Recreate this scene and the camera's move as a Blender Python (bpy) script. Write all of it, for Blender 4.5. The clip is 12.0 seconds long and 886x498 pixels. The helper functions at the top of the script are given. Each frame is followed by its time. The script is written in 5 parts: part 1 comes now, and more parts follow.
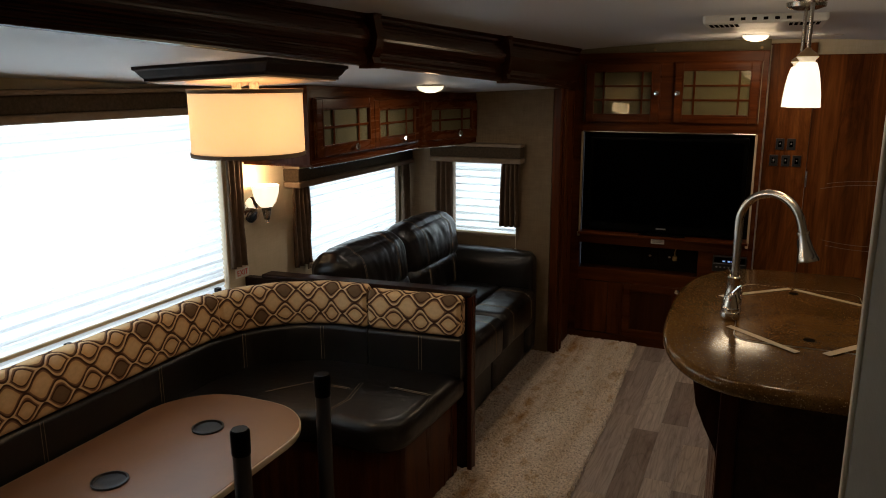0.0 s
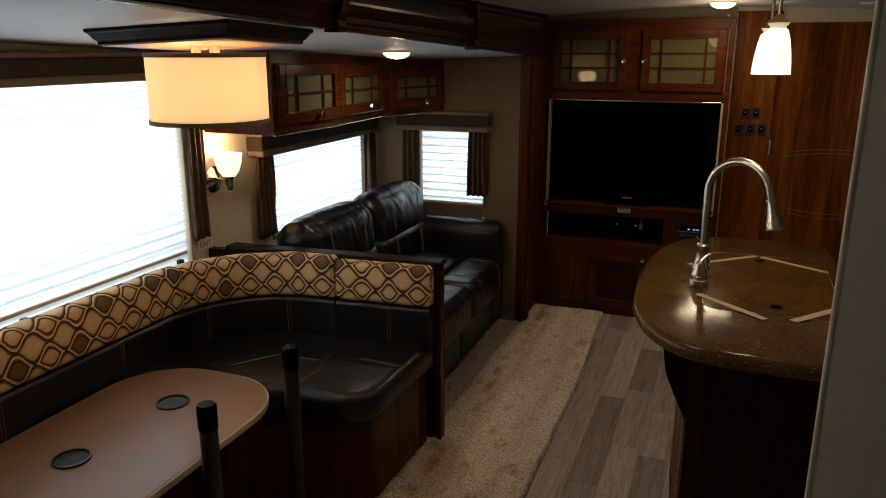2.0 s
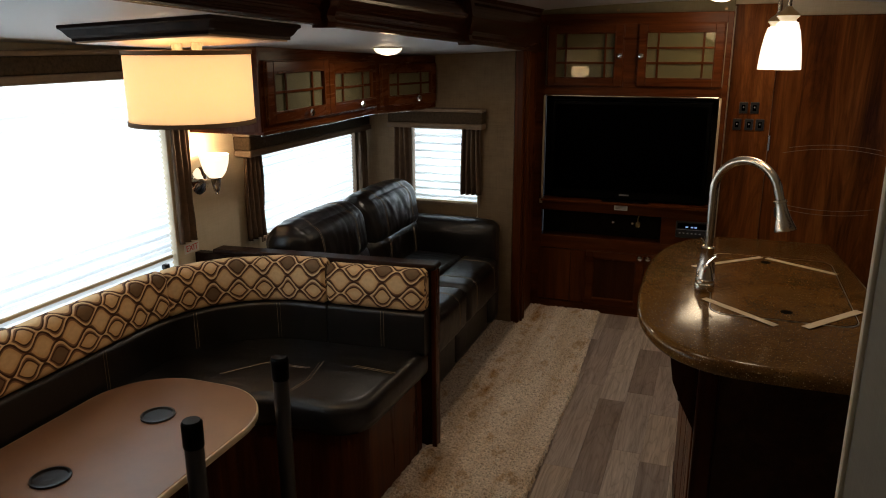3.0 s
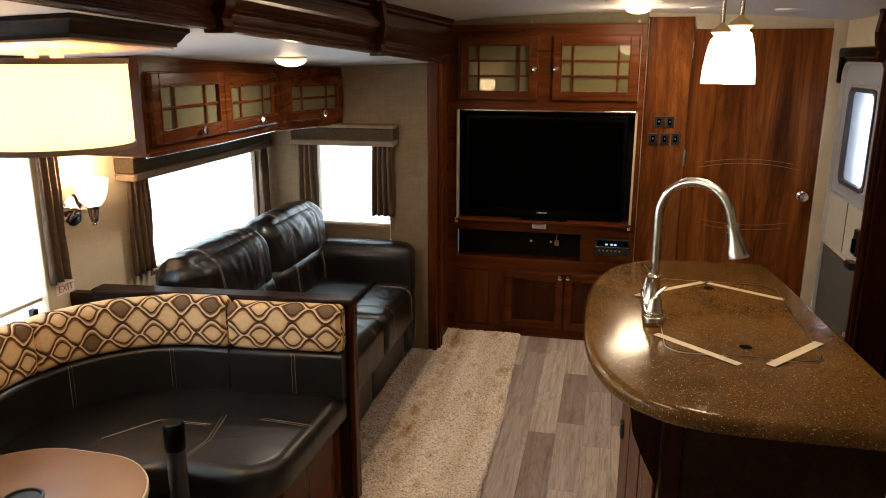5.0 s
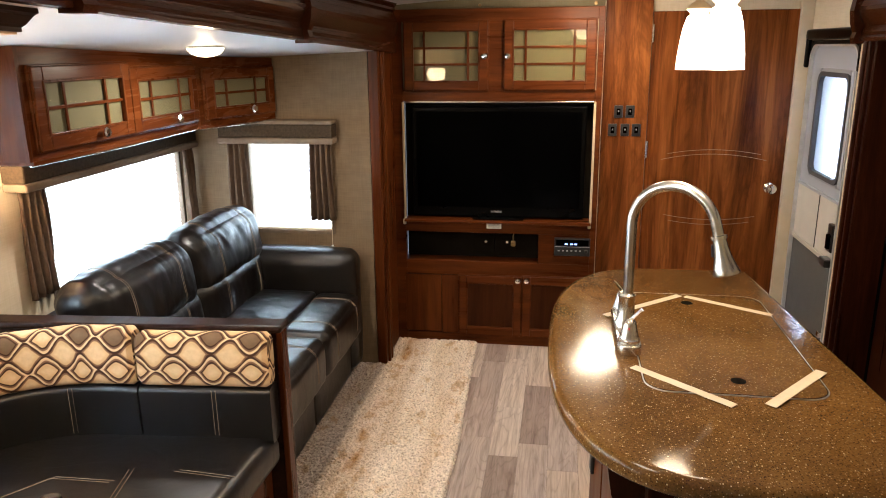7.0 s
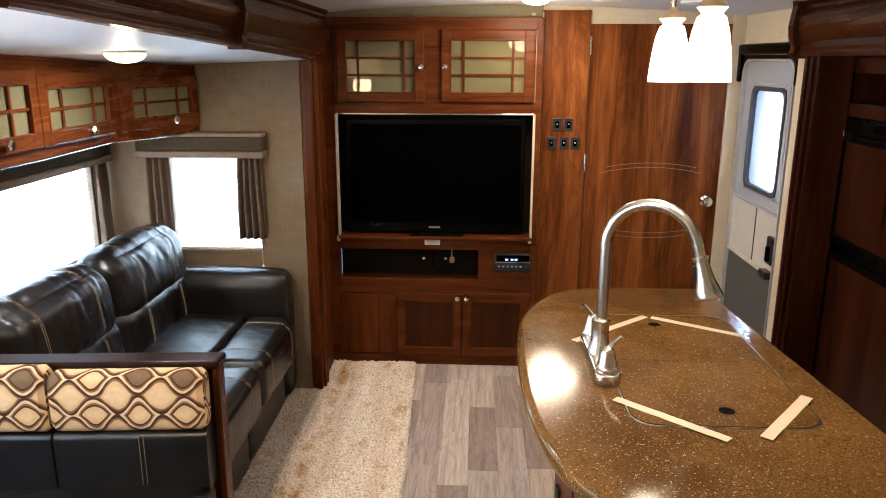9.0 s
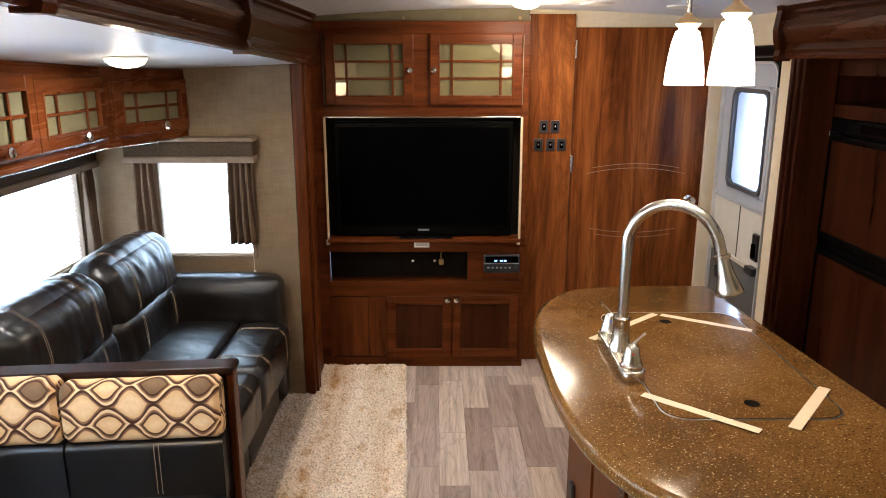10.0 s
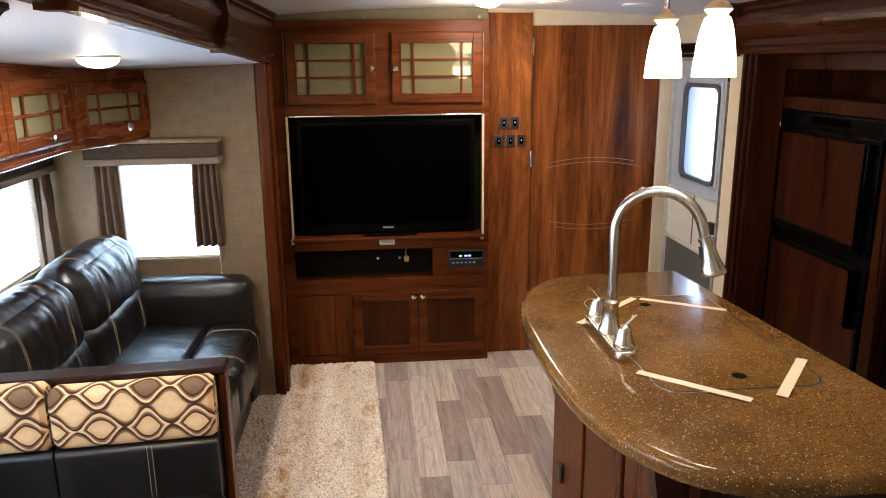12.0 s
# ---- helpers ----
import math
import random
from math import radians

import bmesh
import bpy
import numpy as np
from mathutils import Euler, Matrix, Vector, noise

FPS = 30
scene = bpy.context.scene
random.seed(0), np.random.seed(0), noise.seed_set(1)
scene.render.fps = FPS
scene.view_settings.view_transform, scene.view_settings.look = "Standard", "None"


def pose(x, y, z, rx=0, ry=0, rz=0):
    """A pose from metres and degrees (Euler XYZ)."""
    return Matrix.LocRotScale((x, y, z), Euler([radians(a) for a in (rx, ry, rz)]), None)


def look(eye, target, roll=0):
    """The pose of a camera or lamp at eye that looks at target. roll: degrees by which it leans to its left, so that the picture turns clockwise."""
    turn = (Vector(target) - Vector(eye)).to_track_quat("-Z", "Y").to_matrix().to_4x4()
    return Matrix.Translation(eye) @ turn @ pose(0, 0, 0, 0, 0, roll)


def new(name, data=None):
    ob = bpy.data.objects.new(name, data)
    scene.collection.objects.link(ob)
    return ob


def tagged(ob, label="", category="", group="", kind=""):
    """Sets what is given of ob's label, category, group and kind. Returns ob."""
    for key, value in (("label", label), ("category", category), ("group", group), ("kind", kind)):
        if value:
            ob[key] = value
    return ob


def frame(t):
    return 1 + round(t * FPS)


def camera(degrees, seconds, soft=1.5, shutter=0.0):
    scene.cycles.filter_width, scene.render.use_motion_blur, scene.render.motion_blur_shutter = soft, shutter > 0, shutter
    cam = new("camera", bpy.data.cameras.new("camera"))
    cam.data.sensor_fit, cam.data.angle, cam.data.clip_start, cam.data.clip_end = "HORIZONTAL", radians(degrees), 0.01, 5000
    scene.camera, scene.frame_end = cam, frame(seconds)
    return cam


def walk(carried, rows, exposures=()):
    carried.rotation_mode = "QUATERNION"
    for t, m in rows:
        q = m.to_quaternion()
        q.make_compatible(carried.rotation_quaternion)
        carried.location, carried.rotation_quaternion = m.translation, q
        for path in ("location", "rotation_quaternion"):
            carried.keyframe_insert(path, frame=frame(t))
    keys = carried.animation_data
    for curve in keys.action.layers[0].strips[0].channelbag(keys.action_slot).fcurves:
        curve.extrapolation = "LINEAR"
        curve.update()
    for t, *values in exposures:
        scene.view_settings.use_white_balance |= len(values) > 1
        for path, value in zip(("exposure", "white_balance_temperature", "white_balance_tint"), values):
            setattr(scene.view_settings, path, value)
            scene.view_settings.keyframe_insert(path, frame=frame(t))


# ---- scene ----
from mathutils.bvhtree import BVHTree

cam = camera(61.8, 12.0, soft=1.0)
PATH = [
    (0, (0.354, 0.051, 1.608), (-0.432, 1.838, 1.169), -0.3),
    (0.5, (0.336, 0.054, 1.6), (-0.443, 1.831, 1.114), -0.1),
    (1, (0.323, 0.053, 1.594), (-0.398, 1.848, 1.086), 0.2),
    (1.5, (0.328, 0.07, 1.596), (-0.391, 1.867, 1.095), -0.2),
    (2, (0.329, 0.076, 1.6), (-0.362, 1.879, 1.082), 0.0),
    (2.5, (0.315, 0.102, 1.602), (-0.371, 1.904, 1.072), -0.3),
    (4.3, (0.177, 0.349, 1.602), (-0.329, 2.216, 1.094), 0.4),
    (4.5, (0.162, 0.366, 1.599), (-0.304, 2.245, 1.097), 0.4),
    (5, (0.141, 0.406, 1.595), (-0.278, 2.297, 1.096), 0.1),
    (5.5, (0.129, 0.456, 1.592), (-0.268, 2.35, 1.089), -0.1),
    (6, (0.122, 0.537, 1.586), (-0.231, 2.437, 1.071), -0.3),
    (6.5, (0.118, 0.636, 1.586), (-0.23, 2.533, 1.058), -0.7),
    (7, (0.118, 0.734, 1.585), (-0.186, 2.639, 1.06), -0.6),
    (7.5, (0.114, 0.809, 1.581), (-0.144, 2.723, 1.063), -0.5),
    (7.7, (0.115, 0.833, 1.577), (-0.119, 2.753, 1.07), -0.4),
    (9.5, (-0.072, 0.872, 1.577), (-0.104, 2.809, 1.081), 0.2),
    (10, (-0.137, 0.85, 1.582), (-0.121, 2.789, 1.091), 0.0),
    (10.5, (-0.183, 0.829, 1.582), (-0.132, 2.771, 1.108), -0.3),
    (11, (-0.218, 0.819, 1.581), (-0.127, 2.761, 1.111), -0.3),
    (11.5, (-0.252, 0.814, 1.581), (-0.121, 2.753, 1.111), -0.3),
    (12, (-0.269, 0.807, 1.573), (-0.091, 2.738, 1.082), -0.5),
]
# the clip's camera opens up as it leaves the bright window behind
EXPOSURES = [(0.0, -1.58, 6150, 10), (2.5, -1.58, 6150, 10), (4.5, -0.3, 6150, 10), (5.5, 0.22, 5950, 10), (6.5, 0.70, 5750, 10), (7.5, 0.90, 5500, 10), (9.5, 0.87, 5300, 10), (12.0, 0.88, 5200, 10)]
walk(cam, [(t, look(eye, target, roll)) for t, eye, target, roll in PATH], EXPOSURES)

# ---- world and large lights ----
world = bpy.data.worlds.new("overcast_day")
scene.world = world
world.use_nodes = True
wn, wl = world.node_tree.nodes, world.node_tree.links
sky = wn.new("ShaderNodeTexSky")
sky.sky_type = "NISHITA"
sky.sun_disc = False
sky.sun_elevation, sky.sun_rotation = radians(38), radians(-100)
wl.new(sky.outputs["Color"], wn["Background"].inputs["Color"])
wn["Background"].inputs["Strength"].default_value = 0.1

sun_data = bpy.data.lights.new("sun", "SUN")
sun_data.energy, sun_data.angle, sun_data.color = 0.8, radians(12), (1.0, 0.97, 0.92)
new("sun", sun_data).matrix_world = look((-8, 2, 7), (0, 2, 0))


def sky_lamp(name, eye, target, wide, high, watts, colour=(0.80, 0.90, 1.0)):
    """Daylight standing outside a window."""
    d = bpy.data.lights.new(name, "AREA")
    d.shape, d.size, d.size_y, d.energy, d.color = "RECTANGLE", wide, high, watts, colour
    new(name, d).matrix_world = look(eye, target)


def bulb(name, at, watts, radius=0.03, colour=(1.0, 0.72, 0.42)):
    d = bpy.data.lights.new(name, "POINT")
    d.energy, d.shadow_soft_size, d.color = watts, radius, colour
    new(name, d).location = at


sky_lamp("daylight_dinette", (-1.96, 1.5, 1.15), (0, 1.5, 1.15), 2.1, 0.8, 92)
sky_lamp("daylight_sofa", (-1.96, 3.66, 0.92), (0, 3.66, 0.92), 1.15, 0.5, 34)
sky_lamp("daylight_end", (-1.19, 4.42, 0.93), (-1.19, 0, 0.93), 0.45, 0.46, 19)
sky_lamp("daylight_door", (1.40, 4.12, 1.23), (0, 4.12, 1.23), 0.16, 0.44, 6.5)


def down_lamp(name, at, watts, wide=0.1, colour=(1.0, 0.86, 0.68)):
    """Light thrown downwards from under the ceiling, as by a frosted dome."""
    d = bpy.data.lights.new(name, "AREA")
    d.shape, d.size, d.energy, d.color = "DISK", wide, watts, colour
    new(name, d).matrix_world = look(at, (at[0], at[1] + 0.001, 0))


down_lamp("lamp_slide_dome", (-1.082, 3.181, 1.56), 5.0)
down_lamp("lamp_main_dome", (0.243, 4.15, 1.785), 6.0, 0.34, (1.0, 0.76, 0.48))
# unseen fill lamp added under the ceiling; no dome fixture belongs to it
down_lamp("lamp_rear_dome", (-0.15, 1.9, 1.80), 4.2, 0.32, (1.0, 0.80, 0.55))
bulb("bulb_slide_dome", (-1.082, 3.181, 1.535), 0.8)
bulb("bulb_main_dome", (0.243, 4.15, 1.71), 6.8, 0.10)

# ---- materials ----


def material(name, rough=0.5, metal=0.0, spec=0.5):
    m = bpy.data.materials.new(name)
    m.use_nodes = True
    b = m.node_tree.nodes["Principled BSDF"]
    b.inputs["Roughness"].default_value = rough
    b.inputs["Metallic"].default_value = metal
    b.inputs["Specular IOR Level"].default_value = spec
    return m, m.node_tree.nodes, m.node_tree.links, b


def coords(n, l, scale, kind="Object"):
    tc, mp = n.new("ShaderNodeTexCoord"), n.new("ShaderNodeMapping")
    mp.inputs["Scale"].default_value = scale
    l.new(tc.outputs[kind], mp.inputs["Vector"])
    return mp.outputs["Vector"]


def ramp(n, l, fac, stops):
    r = n.new("ShaderNodeValToRGB")
    while len(r.color_ramp.elements) < len(stops):
        r.color_ramp.elements.new(0.5)
    for e, (p, c) in zip(r.color_ramp.elements, stops):
        e.position, e.color = p, (*c, 1)
    l.new(fac, r.inputs["Fac"])
    return r.outputs["Color"]


def noise_tex(n, l, vec, scale, detail=4, rough=0.55, distort=0.0):
    t = n.new("ShaderNodeTexNoise")
    t.inputs["Scale"].default_value, t.inputs["Detail"].default_value = scale, detail
    t.inputs["Roughness"].default_value, t.inputs["Distortion"].default_value = rough, distort
    l.new(vec, t.inputs["Vector"])
    return t.outputs["Fac"]


def bump(n, l, height, b, strength=0.2, dist=0.002):
    bp = n.new("ShaderNodeBump")
    bp.inputs["Strength"].default_value, bp.inputs["Distance"].default_value = strength, dist
    l.new(height, bp.inputs["Height"])
    l.new(bp.outputs["Normal"], b.inputs["Normal"])


def math_node(n, l, op, a, b=None):
    m = n.new("ShaderNodeMath")
    m.operation = op
    for i, v in enumerate((a, b)):
        if v is None:
            continue
        if isinstance(v, (int, float)):
            m.inputs[i].default_value = v
        else:
            l.new(v, m.inputs[i])
    return m.outputs[0]


def mix_colour(n, l, fac, a, b, blend="MIX"):
    m = n.new("ShaderNodeMix")
    m.data_type, m.blend_type = "RGBA", blend
    for sock, v in ((m.inputs[0], fac), (m.inputs[6], a), (m.inputs[7], b)):
        if isinstance(v, (int, float)):
            sock.default_value = v
        elif isinstance(v, tuple):
            sock.default_value = (*v, 1)
        else:
            l.new(v, sock)
    return m.outputs[2]


def wood(name, along, dark, mid, light, rough=0.32, scale=1.0, veined=0.55, gloss=0.08):
    """Stained cherry: long streaks along one axis, with darker cathedral veins."""
    m, n, l, b = material(name, rough, spec=gloss)
    s = [9.0 * scale] * 3
    s["xyz".index(along)] = 0.7 * scale
    v = coords(n, l, s)
    streak = noise_tex(n, l, v, 1.6, 6, 0.62, 0.6)
    s2 = [60.0 * scale] * 3
    s2["xyz".index(along)] = 1.6 * scale
    fine = noise_tex(n, l, coords(n, l, s2), 2.2, 3, 0.5)
    s3 = [4.0 * scale] * 3
    s3["xyz".index(along)] = 0.45 * scale
    vein = noise_tex(n, l, coords(n, l, s3), 1.9, 5, 0.7, 1.6)
    base = ramp(n, l, streak, [(0.28, dark), (0.5, mid), (0.74, light)])
    veins = ramp(n, l, vein, [(0.42, (1, 1, 1)), (0.49, (0.34, 0.28, 0.24)), (0.56, (1, 1, 1))])
    c = mix_colour(n, l, veined, base, veins, "MULTIPLY")
    pores = ramp(n, l, fine, [(0.35, (0.62, 0.6, 0.58)), (0.6, (1, 1, 1))])
    c = mix_colour(n, l, 0.4, c, pores, "MULTIPLY")
    l.new(c, b.inputs["Base Color"])
    r = ramp(n, l, streak, [(0.3, (rough - 0.07,) * 3), (0.7, (rough + 0.09,) * 3)])
    l.new(r, b.inputs["Roughness"])
    bump(n, l, fine, b, 0.12, 0.001)
    return m


CHERRY_DARK, CHERRY_MID, CHERRY_LIGHT = (0.041, 0.0096, 0.0021), (0.084, 0.0212, 0.0042), (0.142, 0.0415, 0.0080)
cherry_z = wood("cherry_upright_grain", "z", CHERRY_DARK, CHERRY_MID, CHERRY_LIGHT, 0.30, veined=0.22)
cherry_x = wood("cherry_cross_grain", "x", CHERRY_DARK, CHERRY_MID, CHERRY_LIGHT, 0.30, veined=0.22)
cherry_y = wood("cherry_lengthwise_grain", "y", CHERRY_DARK, CHERRY_MID, CHERRY_LIGHT, 0.26, veined=0.18)
header_wood = wood("dark_lacquered_header", "y", (0.024, 0.0060, 0.0018), (0.035, 0.0090, 0.0026), (0.050, 0.0135, 0.0040), 0.22, 0.8, 0.12, 0.30)
walnut_z = wood("walnut_laminate_upright", "z", (0.046, 0.0110, 0.0024), (0.154, 0.0445, 0.0086), (0.280, 0.094, 0.020), 0.40, 0.8, 0.5)
espresso = wood("espresso_trim", "y", (0.012, 0.0055, 0.0036), (0.024, 0.0105, 0.006), (0.038, 0.017, 0.010), 0.36, veined=0.3)
cherry_panel = wood("dark_panel_cherry", "z", (0.024, 0.0062, 0.0019), (0.044, 0.0120, 0.0033), (0.068, 0.0195, 0.0055), 0.34, veined=0.2)
# shaded copy of the cherry: the kitchen side's shade is in the colour
cherry_shaded = wood("shaded_cherry_upright", "z", (0.011, 0.0028, 0.0010), (0.029, 0.0070, 0.0022), (0.054, 0.0140, 0.0042), veined=0.35)


def leather():
    m, n, l, b = material("dark_brown_bonded_leather", 0.30, spec=0.50)
    v = coords(n, l, (1, 1, 1))
    big = noise_tex(n, l, v, 7, 4, 0.6)
    l.new(ramp(n, l, big, [(0.3, (0.0032, 0.0025, 0.0022)), (0.7, (0.0075, 0.0054, 0.0046))]), b.inputs["Base Color"])
    l.new(ramp(n, l, big, [(0.3, (0.29,) * 3), (0.75, (0.42,) * 3)]), b.inputs["Roughness"])
    vo = n.new("ShaderNodeTexVoronoi")
    vo.inputs["Scale"].default_value = 420
    l.new(v, vo.inputs["Vector"])
    fold = noise_tex(n, l, coords(n, l, (1.0, 1.5, 1.0)), 15, 4, 0.5, 1.6)
    wander = noise_tex(n, l, coords(n, l, (1.0, 1.7, 1.3)), 5.0, 2, 0.4, 0.8)
    crease = math_node(n, l, "MINIMUM", math_node(n, l, "MULTIPLY", math_node(n, l, "ABSOLUTE", math_node(n, l, "SUBTRACT", wander, 0.5)), 9.0), 0.8)
    h = math_node(n, l, "ADD", math_node(n, l, "MULTIPLY", vo.outputs["Distance"], 0.10), math_node(n, l, "ADD", math_node(n, l, "MULTIPLY", fold, 0.5), math_node(n, l, "MULTIPLY", crease, 0.36)))
    bump(n, l, h, b, 0.30, 0.004)
    return m


def ogee():
    """Woven ogee print in tan, cream, taupe and dark brown, laid out in the cushion's own metres."""
    m, n, l, b = material("ogee_print_fabric", 0.9, spec=0.2)
    tc = n.new("ShaderNodeTexCoord")
    warp = n.new("ShaderNodeTexNoise")
    warp.inputs["Scale"].default_value = 9
    l.new(tc.outputs["UV"], warp.inputs["Vector"])
    sep = n.new("ShaderNodeSeparateXYZ")
    l.new(tc.outputs["UV"], sep.inputs[0])
    u = math_node(n, l, "ADD", sep.outputs[0], math_node(n, l, "MULTIPLY", warp.outputs["Fac"], 0.022))
    lift = noise_tex(n, l, tc.outputs["UV"], 6, 2)
    v = math_node(n, l, "ADD", sep.outputs[1], math_node(n, l, "MULTIPLY", lift, 0.030))
    # level waves meet and part: eyes with pointed ends, in staggered rows
    de = math_node(n, l, "PINGPONG", math_node(n, l, "MULTIPLY", v, 2 / 0.104), 1.0)
    wave = math_node(n, l, "COSINE", math_node(n, l, "MULTIPLY", u, 2 * math.pi / 0.116))
    he = math_node(n, l, "ADD", math_node(n, l, "MULTIPLY", wave, 0.43), 0.5)
    dark, taupe, cream, tan, deep = (0.060, 0.026, 0.014), (0.215, 0.115, 0.062), (0.70, 0.49, 0.27), (0.61, 0.385, 0.185), (0.050, 0.022, 0.012)
    gap = math_node(n, l, "SUBTRACT", he, de)
    brush = math_node(n, l, "MULTIPLY", math_node(n, l, "SUBTRACT", noise_tex(n, l, tc.outputs["UV"], 24, 2), 0.5), 0.16)
    depth = math_node(n, l, "ADD", math_node(n, l, "ABSOLUTE", gap), brush)
    which = math_node(n, l, "LESS_THAN", gap, 0.0)
    half = math_node(n, l, "MULTIPLY", which, 0.5)
    cell = n.new("ShaderNodeCombineXYZ")
    l.new(math_node(n, l, "ROUND", math_node(n, l, "ADD", math_node(n, l, "MULTIPLY", u, 1 / 0.116), half)), cell.inputs[0])
    l.new(math_node(n, l, "ROUND", math_node(n, l, "ADD", math_node(n, l, "MULTIPLY", v, 1 / 0.104), half)), cell.inputs[1])
    l.new(which, cell.inputs[2])
    chance = n.new("ShaderNodeTexWhiteNoise")
    l.new(cell.outputs[0], chance.inputs["Vector"])
    one = ramp(n, l, depth, [(0.0, dark), (0.07, dark), (0.12, taupe), (0.19, taupe), (0.23, tan), (0.55, cream), (1.0, cream)])
    two = ramp(n, l, depth, [(0.0, dark), (0.04, dark), (0.07, cream), (0.20, cream), (0.24, taupe), (0.31, taupe), (0.36, dark), (0.43, dark), (0.46, tan), (0.8, cream)])
    c = mix_colour(n, l, which, one, two)
    some = math_node(n, l, "MULTIPLY", math_node(n, l, "GREATER_THAN", math_node(n, l, "MULTIPLY", depth, which), 0.42), math_node(n, l, "LESS_THAN", chance.outputs["Value"], 0.35))
    c = mix_colour(n, l, math_node(n, l, "MULTIPLY", some, 0.8), c, deep)
    fade = noise_tex(n, l, tc.outputs["UV"], 55, 3)
    c = mix_colour(n, l, 0.45, c, ramp(n, l, fade, [(0.3, (0.72, 0.7, 0.68)), (0.65, (1, 1, 1))]), "MULTIPLY")
    l.new(c, b.inputs["Base Color"])
    weave = noise_tex(n, l, tc.outputs["UV"], 900, 2)
    bump(n, l, weave, b, 0.4, 0.001)
    return m


def plain(name, colour, rough=0.5, metal=0.0, var=0.12, scale=14.0, spec=0.5, rel=0.08, grain=180.0):
    """A paint, plastic or metal with a little unevenness in colour and gloss."""
    m, n, l, b = material(name, rough, metal, spec)
    v = coords(n, l, (1, 1, 1))
    f = noise_tex(n, l, v, scale, 5, 0.6)
    lo = tuple(c * (1 - var) for c in colour)
    hi = tuple(min(1.0, c * (1 + var)) for c in colour)
    l.new(ramp(n, l, f, [(0.3, lo), (0.7, hi)]), b.inputs["Base Color"])
    l.new(ramp(n, l, f, [(0.3, (max(0.02, rough * 0.85),) * 3), (0.7, (min(1, rough * 1.15),) * 3)]), b.inputs["Roughness"])
    if rel:
        bump(n, l, noise_tex(n, l, v, grain, 2), b, rel, 0.001)
    return m


def linen_wall(name, a, c):
    """Vinyl wallpaper with a linen weave."""
    m, n, l, b = material(name, 0.75, spec=0.25)
    h = noise_tex(n, l, coords(n, l, (9, 9, 160)), 1.5, 3)
    w = noise_tex(n, l, coords(n, l, (150, 150, 8)), 1.5, 3)
    blot = noise_tex(n, l, coords(n, l, (1, 1, 1.6)), 14, 5)
    f = math_node(n, l, "MULTIPLY", math_node(n, l, "ADD", math_node(n, l, "ADD", h, w), blot), 0.3333)
    l.new(ramp(n, l, f, [(0.30, a), (0.70, c)]), b.inputs["Base Color"])
    bump(n, l, f, b, 0.18, 0.0008)
    return m


def counter_stone():
    m, n, l, b = material("brown_speckled_solid_surface", 0.14, spec=0.20)
    v = coords(n, l, (1, 1, 1))
    vo = n.new("ShaderNodeTexVoronoi")
    vo.inputs["Scale"].default_value = 260
    l.new(v, vo.inputs["Vector"])
    chip = ramp(n, l, vo.outputs["Distance"], [(0.0, (1, 1, 1)), (0.30, (1, 1, 1)), (0.38, (0, 0, 0))])
    pick = n.new("ShaderNodeSeparateColor")
    l.new(vo.outputs["Color"], pick.inputs[0])
    some = ramp(n, l, pick.outputs[0], [(0.66, (0, 0, 0)), (0.76, (1, 1, 1))])
    fac = math_node(n, l, "MULTIPLY", chip, some)
    deep_chip = math_node(n, l, "MULTIPLY", chip, ramp(n, l, pick.outputs[2], [(0.60, (0, 0, 0)), (0.68, (1, 1, 1))]))
    cloud = noise_tex(n, l, v, 5, 4)
    dust = noise_tex(n, l, v, 260, 2)
    base = ramp(n, l, cloud, [(0.3, (0.095, 0.046, 0.011)), (0.7, (0.185, 0.096, 0.026))])
    base = mix_colour(n, l, 0.7, base, ramp(n, l, dust, [(0.35, (0.6, 0.56, 0.5)), (0.65, (1.15, 1.1, 1.05))]), "MULTIPLY")
    base = mix_colour(n, l, deep_chip, base, (0.045, 0.020, 0.008))
    spark = ramp(n, l, pick.outputs[1], [(0.3, (0.21, 0.115, 0.040)), (0.6, (0.28, 0.165, 0.062)), (0.9, (0.50, 0.36, 0.19))])
    l.new(mix_colour(n, l, fac, base, spark), b.inputs["Base Color"])
    l.new(ramp(n, l, cloud, [(0.3, (0.10,) * 3), (0.7, (0.16,) * 3)]), b.inputs["Roughness"])
    return m


